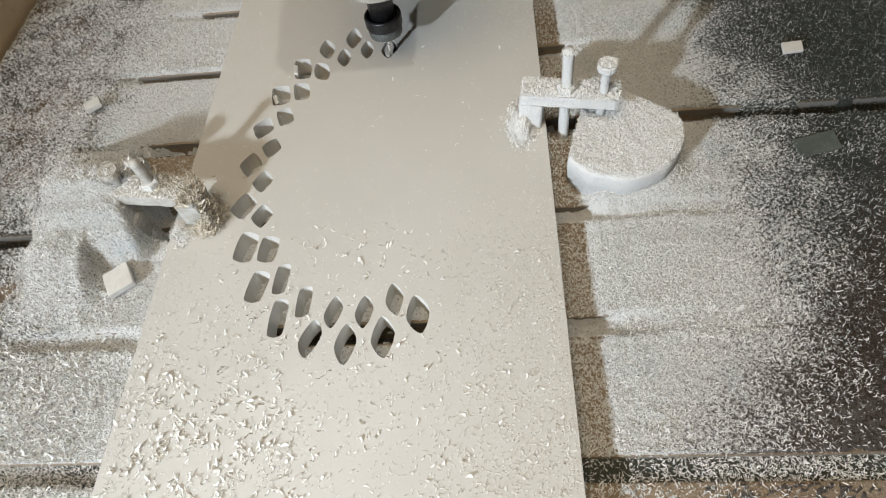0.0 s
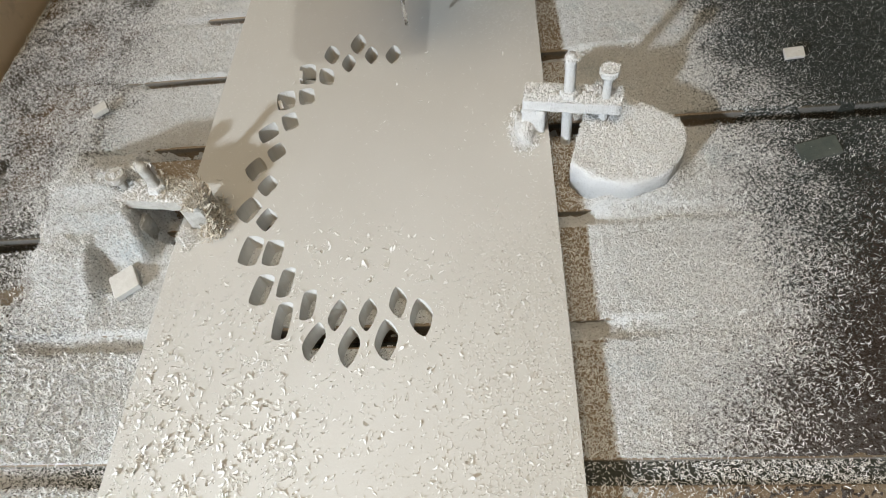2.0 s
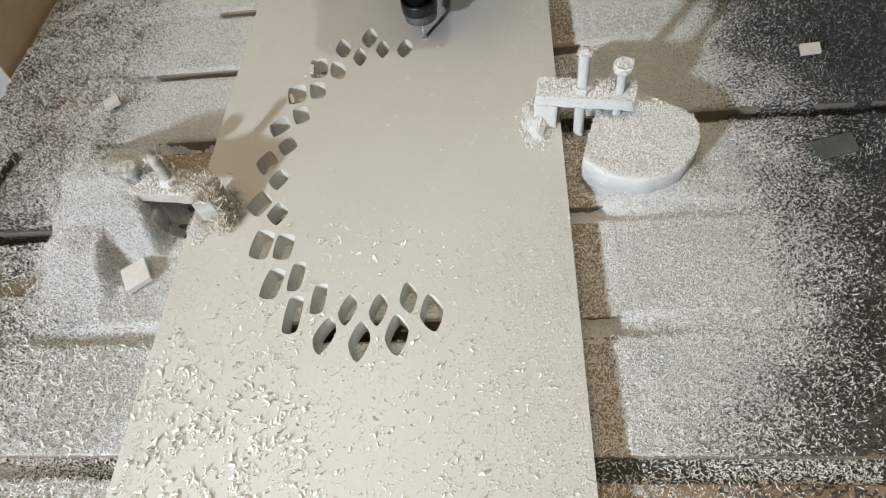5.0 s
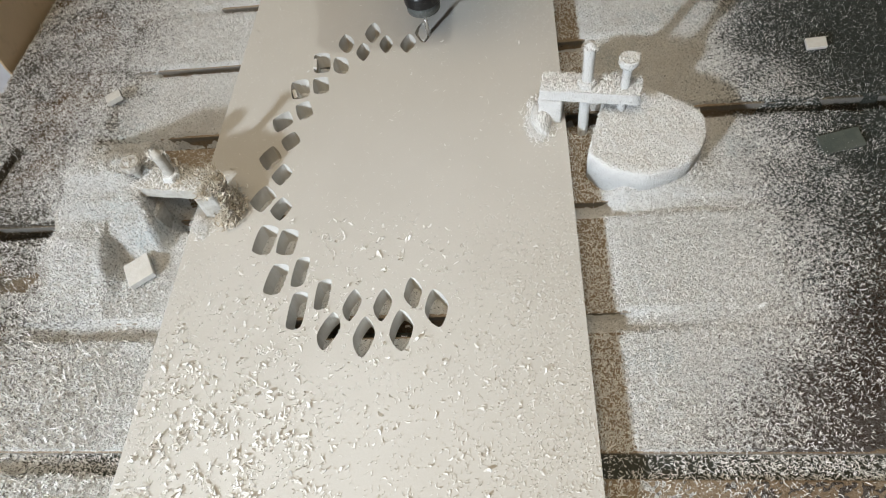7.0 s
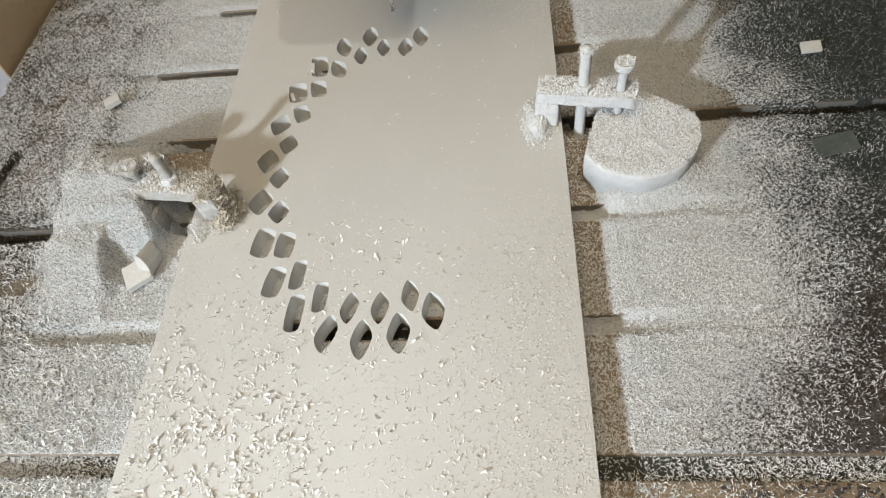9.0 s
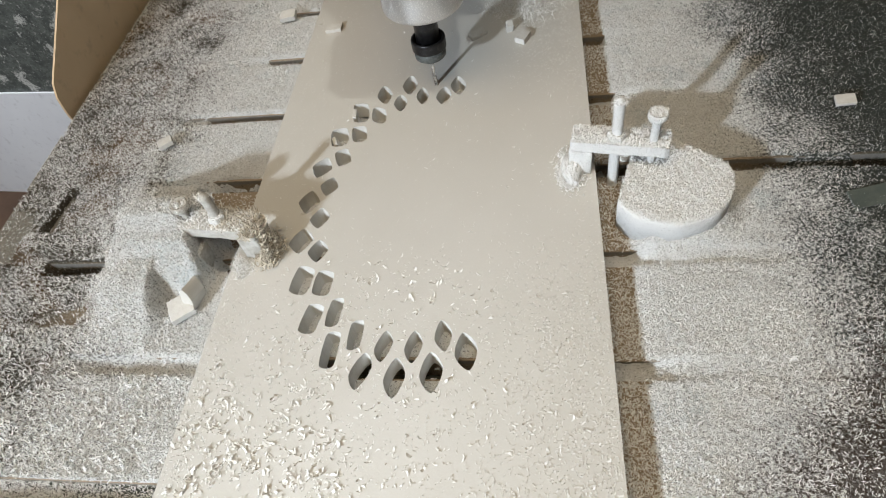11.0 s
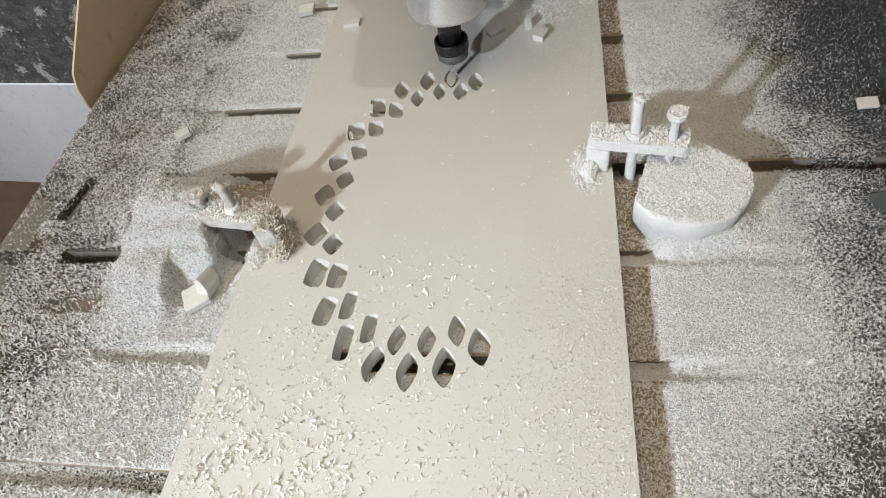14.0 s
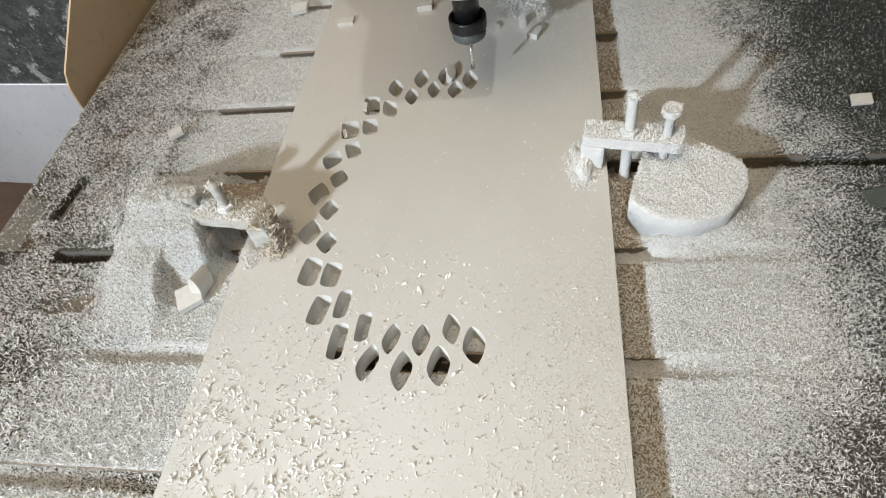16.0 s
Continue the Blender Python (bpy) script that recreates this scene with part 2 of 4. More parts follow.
def box(bm, x0, x1, y0, y1, z0, z1, bevel=0.0, turn=None):
    r = bmesh.ops.create_cube(bm, size=1)
    m = Matrix.LocRotScale(((x0 + x1) / 2, (y0 + y1) / 2, (z0 + z1) / 2), None, (x1 - x0, y1 - y0, z1 - z0))
    bmesh.ops.transform(bm, matrix=(turn @ m if turn else m), verts=r["verts"])
    if bevel:
        es = list({e for v in r["verts"] for e in v.link_edges})
        bmesh.ops.bevel(bm, geom=es, offset=bevel, segments=2, affect="EDGES", profile=0.6)
    return bm


def lathe(bm, profile, n=48, at=(0, 0), lobes=None):
    """Turn (radius, height) pairs about the z axis, closed at both ends."""
    rings = []
    for k, (r, z) in enumerate(profile):
        ring = []
        for i in range(n):
            a = 2 * math.pi * i / n
            rr = r * (lobes(a, k) if lobes else 1)
            ring.append(bm.verts.new((at[0] + rr * math.cos(a), at[1] + rr * math.sin(a), z)))
        rings.append(ring)
    for lo, hi in zip(rings, rings[1:]):
        for i in range(n):
            bm.faces.new((lo[i], lo[(i + 1) % n], hi[(i + 1) % n], hi[i]))
    bm.faces.new(rings[0][::-1])
    bm.faces.new(rings[-1])
    return bm


def raw(name, verts, faces, material, smooth=False):
    me = bpy.data.meshes.new(name)
    me.from_pydata(verts.tolist() if hasattr(verts, "tolist") else verts, [], faces.tolist() if hasattr(faces, "tolist") else faces)
    me.materials.append(material)
    if smooth:
        me.polygons.foreach_set("use_smooth", [True] * len(me.polygons))
    return new(name, me)


def value_noise(x, y, scale, seed):
    """Smooth noise from 0 to 1 over arrays of places."""
    g = np.random.default_rng(seed).random((256, 256))
    u, v = x * scale + 1000.0, y * scale + 1000.0
    i, j = np.floor(u).astype(int), np.floor(v).astype(int)
    a, b = u - i, v - j
    a, b = a * a * (3 - 2 * a), b * b * (3 - 2 * b)
    p = lambda di, dj: g[(i + di) % 256, (j + dj) % 256]
    return (p(0, 0) * (1 - a) + p(1, 0) * a) * (1 - b) + (p(0, 1) * (1 - a) + p(1, 1) * a) * b


def fractal(x, y, scale, seed, octaves=4):
    s, w, tot = 0.0, 1.0, 0.0
    for k in range(octaves):
        s = s + w * value_noise(x, y, scale * 2.1 ** k, seed + k)
        tot += w
        w *= 0.55
    return s / tot


def step(a, b, x):
    t = np.clip((x - a) / (b - a), 0, 1)
    return t * t * (3 - 2 * t)


# ---- the plan ----
T = 0.018                     # the board's thickness; its underside lies on the bed at z = 0
HALF = 0.150                  # half the board's width
PITCH, SLOT0, GAP = 0.0957, 0.0078, 0.0148
SLOTS = [SLOT0 + PITCH * k for k in range(-3, 9)]
BED_X0, BED_X1 = -0.4215, 0.80
BED_Y0, BED_Y1 = SLOTS[0] - PITCH, SLOTS[-1] + PITCH

# each cut cell: centre, half diagonal and its bearing, the other half diagonal and its bearing
OUTER = [
    (-0.0235, 0.3136, 0.0152, 93, 0.0078, 8), (-0.0482, 0.3004, 0.0146, 102, 0.0078, 15),
    (-0.0689, 0.2751, 0.0153, 126, 0.0134, 66), (-0.0846, 0.2413, 0.0134, 135, 0.0131, 66),
    (-0.0941, 0.2014, 0.0099, 167, 0.0130, 77), (-0.0975, 0.1592, 0.0099, 179, 0.0137, 91),
    (-0.0953, 0.1157, 0.0109, 193, 0.0134, 94), (-0.0856, 0.0758, 0.0145, 112, 0.0132, 48),
    (-0.0704, 0.0404, 0.0130, 109, 0.0132, 51), (-0.0503, 0.0142, 0.0139, 110, 0.0144, 65),
    (-0.0249, -0.0025, 0.0146, 84, 0.0084, 17), (0.0004, -0.0075, 0.0156, 91, 0.0079, 13),
    (0.0261, -0.0031, 0.0159, 97, 0.0088, 22), (0.0496, 0.0133, 0.0153, 102, 0.0087, 24),
]
INNER = [
    (-0.0090, 0.2953, 0.0131, 95, 0.0065, 4), (-0.0303, 0.2866, 0.0130, 97, 0.0068, 10),
    (-0.0498, 0.2698, 0.0135, 121, 0.0090, 52), (-0.0656, 0.2445, 0.0124, 131, 0.0109, 64),
    (-0.0765, 0.2137, 0.0108, 144, 0.0115, 77), (-0.0826, 0.1774, 0.0088, 171, 0.0113, 84),
    (-0.0839, 0.1404, 0.0088, 190, 0.0117, 93), (-0.0783, 0.1050, 0.0089, 190, 0.0117, 95),
    (-0.0675, 0.0730, 0.0126, 118, 0.0119, 52), (-0.0529, 0.0460, 0.0113, 111, 0.0128, 64),
    (-0.0331, 0.0264, 0.0107, 115, 0.0126, 67), (-0.0106, 0.0172, 0.0127, 88, 0.0071, 20),
    (0.0115, 0.0167, 0.0131, 91, 0.0069, 16), (0.0325, 0.0257, 0.0130, 101, 0.0069, 25),
]
FRESH = [(0.0122, 0.2940, 0.0134, 91, 0.0076, 12), (0.0007, 0.3150, 0.0150, 97, 0.0077, 5), (0.0260, 0.3080, 0.0150, 96, 0.0079, 5)]
CELLS = OUTER + INNER + FRESH


def cell_outline(c, shrink=0.0, local=False):
    """The outline of a cell, counter-clockwise: four bowed sides that meet in rounded corners."""
    cx, cy, a, aa, b, ba = c
    cx, cy = (0, 0) if local else (cx, cy)
    va = Vector((math.cos(radians(aa)), math.sin(radians(aa)))) * a * 0.99
    vb = Vector((math.cos(radians(ba)), math.sin(radians(ba)))) * b * 0.99
    if va.cross(vb) < 0:
        vb = -vb
    out = []
    n, power = 36, 2 / (1.30 if min(a, b) > 0.72 * max(a, b) else 1.46)
    for i in range(n):
        t = 2 * math.pi * (i + 0.5) / n
        u, v = math.cos(t), math.sin(t)
        out.append(va * math.copysign(abs(u) ** power, u) + vb * math.copysign(abs(v) ** power, v))
    if shrink:
        out = [q * (1 - shrink / max(q.length, 1e-6)) for q in out]
    return [(cx + q.x, cy + q.y) for q in out]


def in_cells(x, y, grow=0.0):
    hit = np.zeros(np.shape(x), bool)
    for cx, cy, a, aa, b, ba in CELLS:
        dx, dy = x - cx, y - cy
        ca, sa, cb, sb = math.cos(radians(aa)), math.sin(radians(aa)), math.cos(radians(ba)), math.sin(radians(ba))
        det = ca * sb - sa * cb
        u, v = (dx * sb - dy * cb) / det / (a + grow), (dy * ca - dx * sa) / det / (b + grow)
        hit |= np.abs(u) ** 1.48 + np.abs(v) ** 1.48 < 1.06
    return hit


# ---- the large structure ----
def room():
    bm = bmesh.new()
    box(bm, -3.0, 3.2, -2.6, 3.4, -0.97, -0.87)
    tagged(part("floor", bm, FLOOR), "brown worn workshop floor below the machine", "floor", kind="structure")
    for name, b in (("wall_west", (-3.1, -3.0, -2.6, 3.4)), ("wall_east", (3.2, 3.3, -2.6, 3.4)), ("wall_south", (-3.1, 3.3, -2.7, -2.6)), ("wall_north", (-3.1, 3.3, 3.4, 3.5))):
        bm = bmesh.new()
        box(bm, *b, -0.97, 2.2)
        tagged(part(name, bm, WALL), "plain plastered workshop wall", "wall", kind="structure")
    bm = bmesh.new()
    box(bm, -3.1, 3.3, -2.7, 3.5, 2.2, 2.3)
    tagged(part("ceiling", bm, WALL), "plain plastered workshop ceiling", "ceiling", kind="structure")


room()


def bed():
    e = tagged(new("machine_bed"), "slotted router bed of brown fibreboard slats under dust", "machine bed", kind="structure")
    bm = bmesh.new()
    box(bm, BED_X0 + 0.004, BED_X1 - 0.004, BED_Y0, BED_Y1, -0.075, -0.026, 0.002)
    # base coloured dark to deepen the shade at the bottom of the slots
    part("bed_base", bm, DIRT_SHADE, e, "slot floor coloured dark for the shade deep in the slots")
    for x in (BED_X0 + 0.10, BED_X1 - 0.10):
        for y in (BED_Y0 + 0.10, BED_Y1 - 0.10):
            bm = bmesh.new()
            box(bm, x - 0.03, x + 0.03, y - 0.03, y + 0.03, -0.87, -0.075, 0.002)
            part("leg", bm, TAN, e)
    edges = [BED_Y0] + SLOTS + [BED_Y1]
    for a, b in zip(edges, edges[1:]):
        bm = bmesh.new()
        box(bm, BED_X0, BED_X1, a + GAP / 2, b - GAP / 2, -0.026, 0.0, 0.0012)
        part("slat", bm, BED, e)
    return e


bed()

# stretches of slot that the dust leaves open: slot, from x, to x
OPEN = [(1, 0.15, 0.62), (1, -0.34, -0.15), (4, 0.15, 0.19), (4, 0.252, 0.60), (5, 0.15, 0.171), (6, 0.15, 0.17),
        (4, -0.208, -0.145), (5, -0.245, -0.15), (6, -0.200, -0.15), (7, -0.19, -0.15), (3, -0.340, -0.272), (3, -0.178, -0.140)]
# stretches half filled: slot, from x, to x, depth
SHALLOW = [(2, 0.12, 0.192, 0.0080), (3, 0.12, 0.192, 0.0080), (2, 0.18, 0.22, 0.0014), (3, 0.18, 0.30, 0.0018), (5, 0.15, 0.21, 0.003), (2, -0.265, -0.15, 0.0055), (4, -0.268, -0.15, 0.007), (5, -0.285, -0.12, 0.0095), (6, -0.235, -0.12, 0.0095)]
SLOT_Y = {k: SLOTS[k + 1] for k in range(1, 8)}


DISC_R, DISC_L = (0.2047, 0.1600), (-0.216, 0.110)


def dust_height(x, y):
    """Depth of the dust over the bed; below nought the bed lies bare."""
    wide, fine, grain = fractal(x, y, 14, 3), fractal(x, y, 60, 9), fractal(x, y, 260, 21, 3)
    near = step(0.40, 0.235, x + 0.10 * (wide - 0.5)) * step(-0.375, -0.255, x + 0.10 * (wide - 0.5))
    back = 1 - 0.9 * step(0.22, 0.29, x) * step(0.16, 0.26, y)
    d = 0.0014 + 0.0032 * near * back + 0.0022 * (wide - 0.52) + 0.0016 * (fine - 0.5) + 0.0016 * (grain - 0.5)
    # dust thinned beside the board, so brown bed deepens the board's cast shadow
    d = np.where((x > HALF - 0.01) & (x < 0.19), np.minimum(d, 0.0002 + 0.004 * step(0.168, 0.184, x) + 0.0016 * (fine - 0.5) - 0.0012), d)
    for s in SLOTS:
        inside = step(GAP / 2 + 0.001, GAP / 2 - 0.0012, np.abs(y - s + 0.0015 * (fine - 0.5)))
        d = d - 0.0012 * near * inside - 0.0006 * near * np.exp(-((y - s - GAP / 2 + 0.001) / 0.0016) ** 2)
    # dust banked up against the round packing blocks
    rr = np.hypot(x - DISC_R[0], y - DISC_R[1])
    d = d + 0.009 * step(0.064, 0.046, rr) * step(0.165, 0.120, y) * step(0.178, 0.190, x)
    # dust burying the other block and the far half of its clamp; a hollow in front, a bare pocket behind
    edge = np.where(y > 0.12, -0.165 - 0.656 * (y - 0.12), -0.171) + 0.006 * (fine - 0.5)
    inland = step(-0.200, -0.212, x + 0.016 * (fine - 0.5))
    front = inland * step(0.015, 0.080, y) + (1 - inland) * step(0.068, 0.087, y + 0.006 * (fine - 0.5))
    mound = step(-0.300, -0.232, x + 0.040 * (wide - 0.5) + 0.012 * (fine - 0.5)) * step(edge + 0.002, edge - 0.006, x) * front * step(0.208, 0.150, y)
    mound = 0.032 * mound + 0.013 * step(0.086, 0.099, y) * step(0.150, 0.125, y) * step(-0.173, -0.180, x) * mound + 0.012 * step(0.101, 0.114, y) * step(0.160, 0.130, y) * step(-0.178, -0.194, x) * step(-0.256, -0.225, x) * mound
    hole = step(0.0040, 0.0020, np.hypot((x + 0.199) * 0.55, y - 0.121) + 0.004 * (fine - 0.5))
    d = d + mound - 0.012 * hole + 0.0022 * (grain - 0.5) * step(0.0, 0.01, mound)
    pocket = (x > edge) * (x < -HALF) * step(0.115, 0.128, y) * step(0.215, 0.200, y)
    d = d - 0.0062 * pocket
    # the thick mat over the far packing, its broken edge and two gouges
    mat = step(-0.262, -0.275, x + 0.02 * (fine - 0.5)) * step(0.115, 0.125, y) * step(0.27, 0.22, y) * step(-0.40, -0.36, x)
    d = d + 0.006 * mat
    for gx, gy0, gy1, w in ((-0.262, 0.112, 0.172, 0.003), (-0.3555, 0.145, 0.196, 0.006)):
        run = step(gy0 - 0.006, gy0 + 0.012, y) * step(gy1 + 0.006, gy1 - 0.012, y)
        d = d - 0.05 * run * step(w * 1.3, w * 0.5, np.abs(x - gx + 0.006 * (fine - 0.5) + 0.1 * (0.17 - y)))
    for k, x0, x1, deep in SHALLOW:
        run = step(x0 - 0.012, x0 + 0.020, x + 0.02 * (fine - 0.5)) * step(x1 + 0.012, x1 - 0.020, x + 0.02 * (fine - 0.5))
        d = d - deep * run * step(GAP / 2 + 0.0010, GAP / 2 - 0.0012, np.abs(y - SLOT_Y[k] + 0.003 * (fine - 0.5)))
    for k, x0, x1 in OPEN:
        ragged = (0.008 if k == 4 and x0 > 0 else 0.003) * (fractal(x, y, 45, 33) - 0.5)
        run = step(x0 - 0.006, x0 + 0.004, x + 0.01 * (fine - 0.5)) * step(x1 + 0.008, x1 - 0.006, x + 0.012 * (fine - 0.5))
        d = d - 0.05 * run * step(GAP / 2 + 0.0012, GAP / 2 - 0.0010, np.abs(y - SLOT_Y[k]) + ragged)
    # nearest the operator, beyond the last slot, the bed is swept nearly bare
    d = np.where((x > HALF) & (y < -0.0950), np.minimum(d, 0.0022 * (fine - 0.72)), d)
    # a bare strip along the frame's end of the bed, and an oval of lowered dust
    on_slat = step(GAP / 2, GAP / 2 + 0.002, np.min([np.abs(y - s) for s in SLOTS], axis=0))
    d = d - 0.006 * on_slat * step(-0.374, -0.394, x + 0.04 * (wide - 0.5) + 0.02 * (fine - 0.5)) * step(0.20, 0.13, y)
    d = d - 0.005 * step(1.15, 0.7, np.hypot((x + 0.302) / 0.034, (y - 0.053 - 0.12 * (x + 0.30)) / 0.010) + 1.2 * (fine - 0.5))
    under = (np.abs(x) < HALF - 0.004)
    gap = np.min([np.abs(y - s) for s in SLOTS], axis=0) < GAP / 2 + 0.001
    d = np.where(under, np.where(gap, -0.013, np.minimum(d, 0.0012)), d)
    return np.maximum(d, -0.014)


def dust_sheet():
    xs, ys = np.arange(BED_X0 + 0.006, 0.62, 0.0022), np.arange(-0.20, 0.70, 0.0022)
    x, y = np.meshgrid(xs, ys)
    z = dust_height(x, y) + 0.0015 * (rng.random(x.shape) - 0.3)
    n, m = x.shape
    v = np.stack([x, y, z], -1).reshape(-1, 3)
    i = np.arange(n * m).reshape(n, m)
    f = np.stack([i[:-1, :-1], i[:-1, 1:], i[1:, 1:], i[1:, :-1]], -1).reshape(-1, 4)
    zz = v[:, 2][f].max(1)
    f = f[zz > -0.012]
    ob = raw("dust_layer", v, f, DUST, True)
    return tagged(ob, "white plastic dust lying over the router bed", "dust", kind="stuff")


dust_sheet()


def flakes(name, pos, length, width, curl, material, label, tilt=0.5, category="shavings", bends=3):
    """Curled shavings of a few faces each, lying at the given places."""
    n = len(pos)
    a = rng.random(n) * 2 * np.pi
    ty, tx = (rng.random(n) - 0.5) * 2 * tilt, (rng.random(n) - 0.5) * 2 * tilt
    u = np.stack([np.cos(a) * np.cos(ty), np.sin(a) * np.cos(ty), np.sin(ty)], -1)
    w = np.stack([-np.sin(a) * np.cos(tx), np.cos(a) * np.cos(tx), np.sin(tx)], -1)
    nn = np.cross(u, w)
    side = (rng.random(n) - 0.5) * 1.6
    rows = []
    for k in range(bends + 1):
        q = k / bends - 0.5
        bow = 0.25 - q * q
        wk = width * (0.45 if k in (0, bends) else 1.0)
        c = pos + u * (length * q)[:, None] + nn * ((curl * (0.25 - bow)) * length)[:, None] + w * (side * bow * length)[:, None]
        rows += [c - w * (wk / 2)[:, None], c + w * (wk / 2)[:, None]]
    v = np.stack(rows, 1)
    low = v[:, :, 2].min(1) - pos[:, 2]
    v[:, :, 2] -= (low - 0.0003 * rng.random(n))[:, None]
    v = v.reshape(-1, 3)
    b = (np.arange(n) * 2 * (bends + 1))[:, None]
    f = np.concatenate([b + np.array([[0, 2, 3, 1]]) + 2 * k for k in range(bends)], 0)
    ob = raw(name, v, f, material)
    return tagged(ob, label, category, kind="stuff")


def bed_flakes():
    n = 1200000
    x, y = rng.uniform(BED_X0 + 0.003, 0.56, n), rng.uniform(-0.16, 0.64, n)
    d = dust_height(x, y)
    near = step(0.36, 0.24, x) * step(-0.40, -0.26, x)
    clump = fractal(x, y, 25, 40)
    p = np.clip(0.40 + 0.14 * near + 1.2 * (clump - 0.5), 0.10, 1) * np.where((x > HALF) & (x < 0.176), 0.9, 1)
    p = p * (1 - 0.72 * step(0.27, 0.36, x) * step(0.1, 0.28, y)) * (1 - 0.5 * step(0.30, 0.44, x)) * np.where((x > HALF) & (y < -0.0950), 0.45, 1)
    coarse = 0.80 + 0.55 * step(-0.145, -0.19, x) * step(0.10, -0.02, y) + 0.20 * step(0.17, 0.31, x + 0.4 * np.clip(0.10 - y, 0, 0.2)) * step(0.20, 0.10, y) - 0.06 * step(0.12, 0.22, y) + 0.28 * step(-0.15, -0.20, x) + 0.3 * step(0.180, 0.172, x) * (x > HALF)
    p = p * (1 - 0.15 * step(0.10, 0.2, y) * step(0.30, 0.24, np.abs(x))) * (1 - 0.3 * step(0.29, 0.38, x)) * (1 - 0.45 * step(0.30, 0.38, x)) * (1 - 0.12 * step(-0.25, -0.31, x))
    keep = rng.random(n) < p * (1 - 0.7 * step(0.25, 0.40, x - 0.9 * y)) * 1.10 / coarse ** 1.1
    keep &= (d > -0.0002) | (x > HALF) | (rng.random(n) < 0.25)
    keep &= (np.abs(x) > HALF + 0.001) | (in_cells(x, y, 0.004) & (clump > 0.47))
    gap = np.min([np.abs(y - s) for s in SLOTS], axis=0) < GAP / 2
    keep &= (d > -0.005) | (gap & (d > -0.0115) & (rng.random(n) < 0.6))
    d = np.where(gap, d, np.maximum(d, 0.0))
    x, y, d, coarse = x[keep], y[keep], d[keep], coarse[keep]
    n = len(x)
    big = rng.random(n) ** 9
    flakes("table_shavings", np.stack([x, y, d + 0.0005 * rng.random(n)], -1), coarse * (0.0012 + 0.0020 * rng.random(n) ** 1.4 + 0.0022 * big),
           coarse * (0.00036 + 0.00030 * rng.random(n) + 0.0004 * big), 0.4 + 1.4 * rng.random(n), GRIT, "fine white plastic shavings strewn over the bed", 1.15, bends=2)
    n = 130000
    x, y = rng.uniform(BED_X0 + 0.003, 0.58, n), rng.uniform(-0.16, 0.64, n)
    keep = rng.random(n) < np.clip(step(0.25, 0.36, x + 0.2 * (y - 0.1)) + 0.8 * step(-0.26, -0.34, x), 0, 1)
    d = dust_height(x, y)
    keep &= d > -0.005
    x, y, d = x[keep], y[keep], np.maximum(d[keep], 0.0)
    n = len(x)
    flakes("dirty_shavings", np.stack([x, y, d + 0.0003 * rng.random(n)], -1), 0.0016 + 0.0026 * rng.random(n) ** 1.4, 0.00022 + 0.00022 * rng.random(n), 0.3 + rng.random(n), DIRTY,
           "dull green-grey shavings thin on the dark bed", 0.9, bends=2)


bed_flakes()


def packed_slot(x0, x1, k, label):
    """A slot filled with a dark sheet for dirt and painted shade, fresh shavings lying on it."""
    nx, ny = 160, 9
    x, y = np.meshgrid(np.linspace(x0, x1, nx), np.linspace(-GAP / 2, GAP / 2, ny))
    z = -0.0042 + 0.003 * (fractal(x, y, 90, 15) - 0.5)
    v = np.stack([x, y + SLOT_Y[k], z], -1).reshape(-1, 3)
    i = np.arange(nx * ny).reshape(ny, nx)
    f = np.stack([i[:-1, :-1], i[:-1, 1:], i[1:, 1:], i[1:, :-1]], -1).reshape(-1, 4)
    tagged(raw("dirt_and_shade", v, f, DIRT_SHADE, True), label, "dirt", kind="stuff")
    n = 7000
    x, y = rng.uniform(x0, x1, n), rng.uniform(-GAP / 2, GAP / 2, n)
    ok = rng.random(n) < 0.14 + 0.66 * np.exp(-((np.abs(x) - 0.27) / 0.09) ** 2)
    x, y = x[ok], y[ok]
    n = len(x)
    flakes("slot_shavings", np.stack([x, y + SLOT_Y[k], np.full(n, -0.0036) + 0.001 * rng.random(n)], -1), 0.0014 + 0.0022 * rng.random(n) ** 1.4, 0.0004 + 0.0003 * rng.random(n), 0.4 + rng.random(n), GRIT,
           "white shavings lying in the choked slot", 0.9, bends=2)


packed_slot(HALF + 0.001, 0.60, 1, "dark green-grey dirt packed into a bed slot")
# on this side the dark sheet paints the shaded band under the slot's edge
packed_slot(-0.36, -HALF - 0.001, 1, "dark sheet standing in for shade in a slot beside the board")


def board():
    bm = bmesh.new()
    y0, y1 = -0.42, 0.78
    loops = [[(-HALF, y0), (HALF, y0), (HALF, y1), (-HALF, y1)]] + [cell_outline(c) for c in CELLS]
    tops = []
    for z in (T, 0.0005):
        es = []
        rings = []
        for lp in loops:
            vs = [bm.verts.new((px, py, z)) for px, py in lp]
            es += [bm.edges.new((vs[i], vs[(i + 1) % len(vs)])) for i in range(len(vs))]
            rings.append(vs)
        bmesh.ops.triangle_fill(bm, use_beauty=True, use_dissolve=False, edges=es, normal=(0, 0, 1 if z > 0.01 else -1))
        tops.append(rings)
    for a, b in zip(*tops):
        n = len(a)
        for i in range(n):
            f = bm.faces.new((a[i], b[i], b[(i + 1) % n], a[(i + 1) % n]))
            f.material_index = 1
    bmesh.ops.recalc_face_normals(bm, faces=bm.faces)
    ob = part("foam_board", bm, [BOARD, CUT])
    return tagged(ob, "cream plastic foam board with a curved band of cut cells", "board")


board()


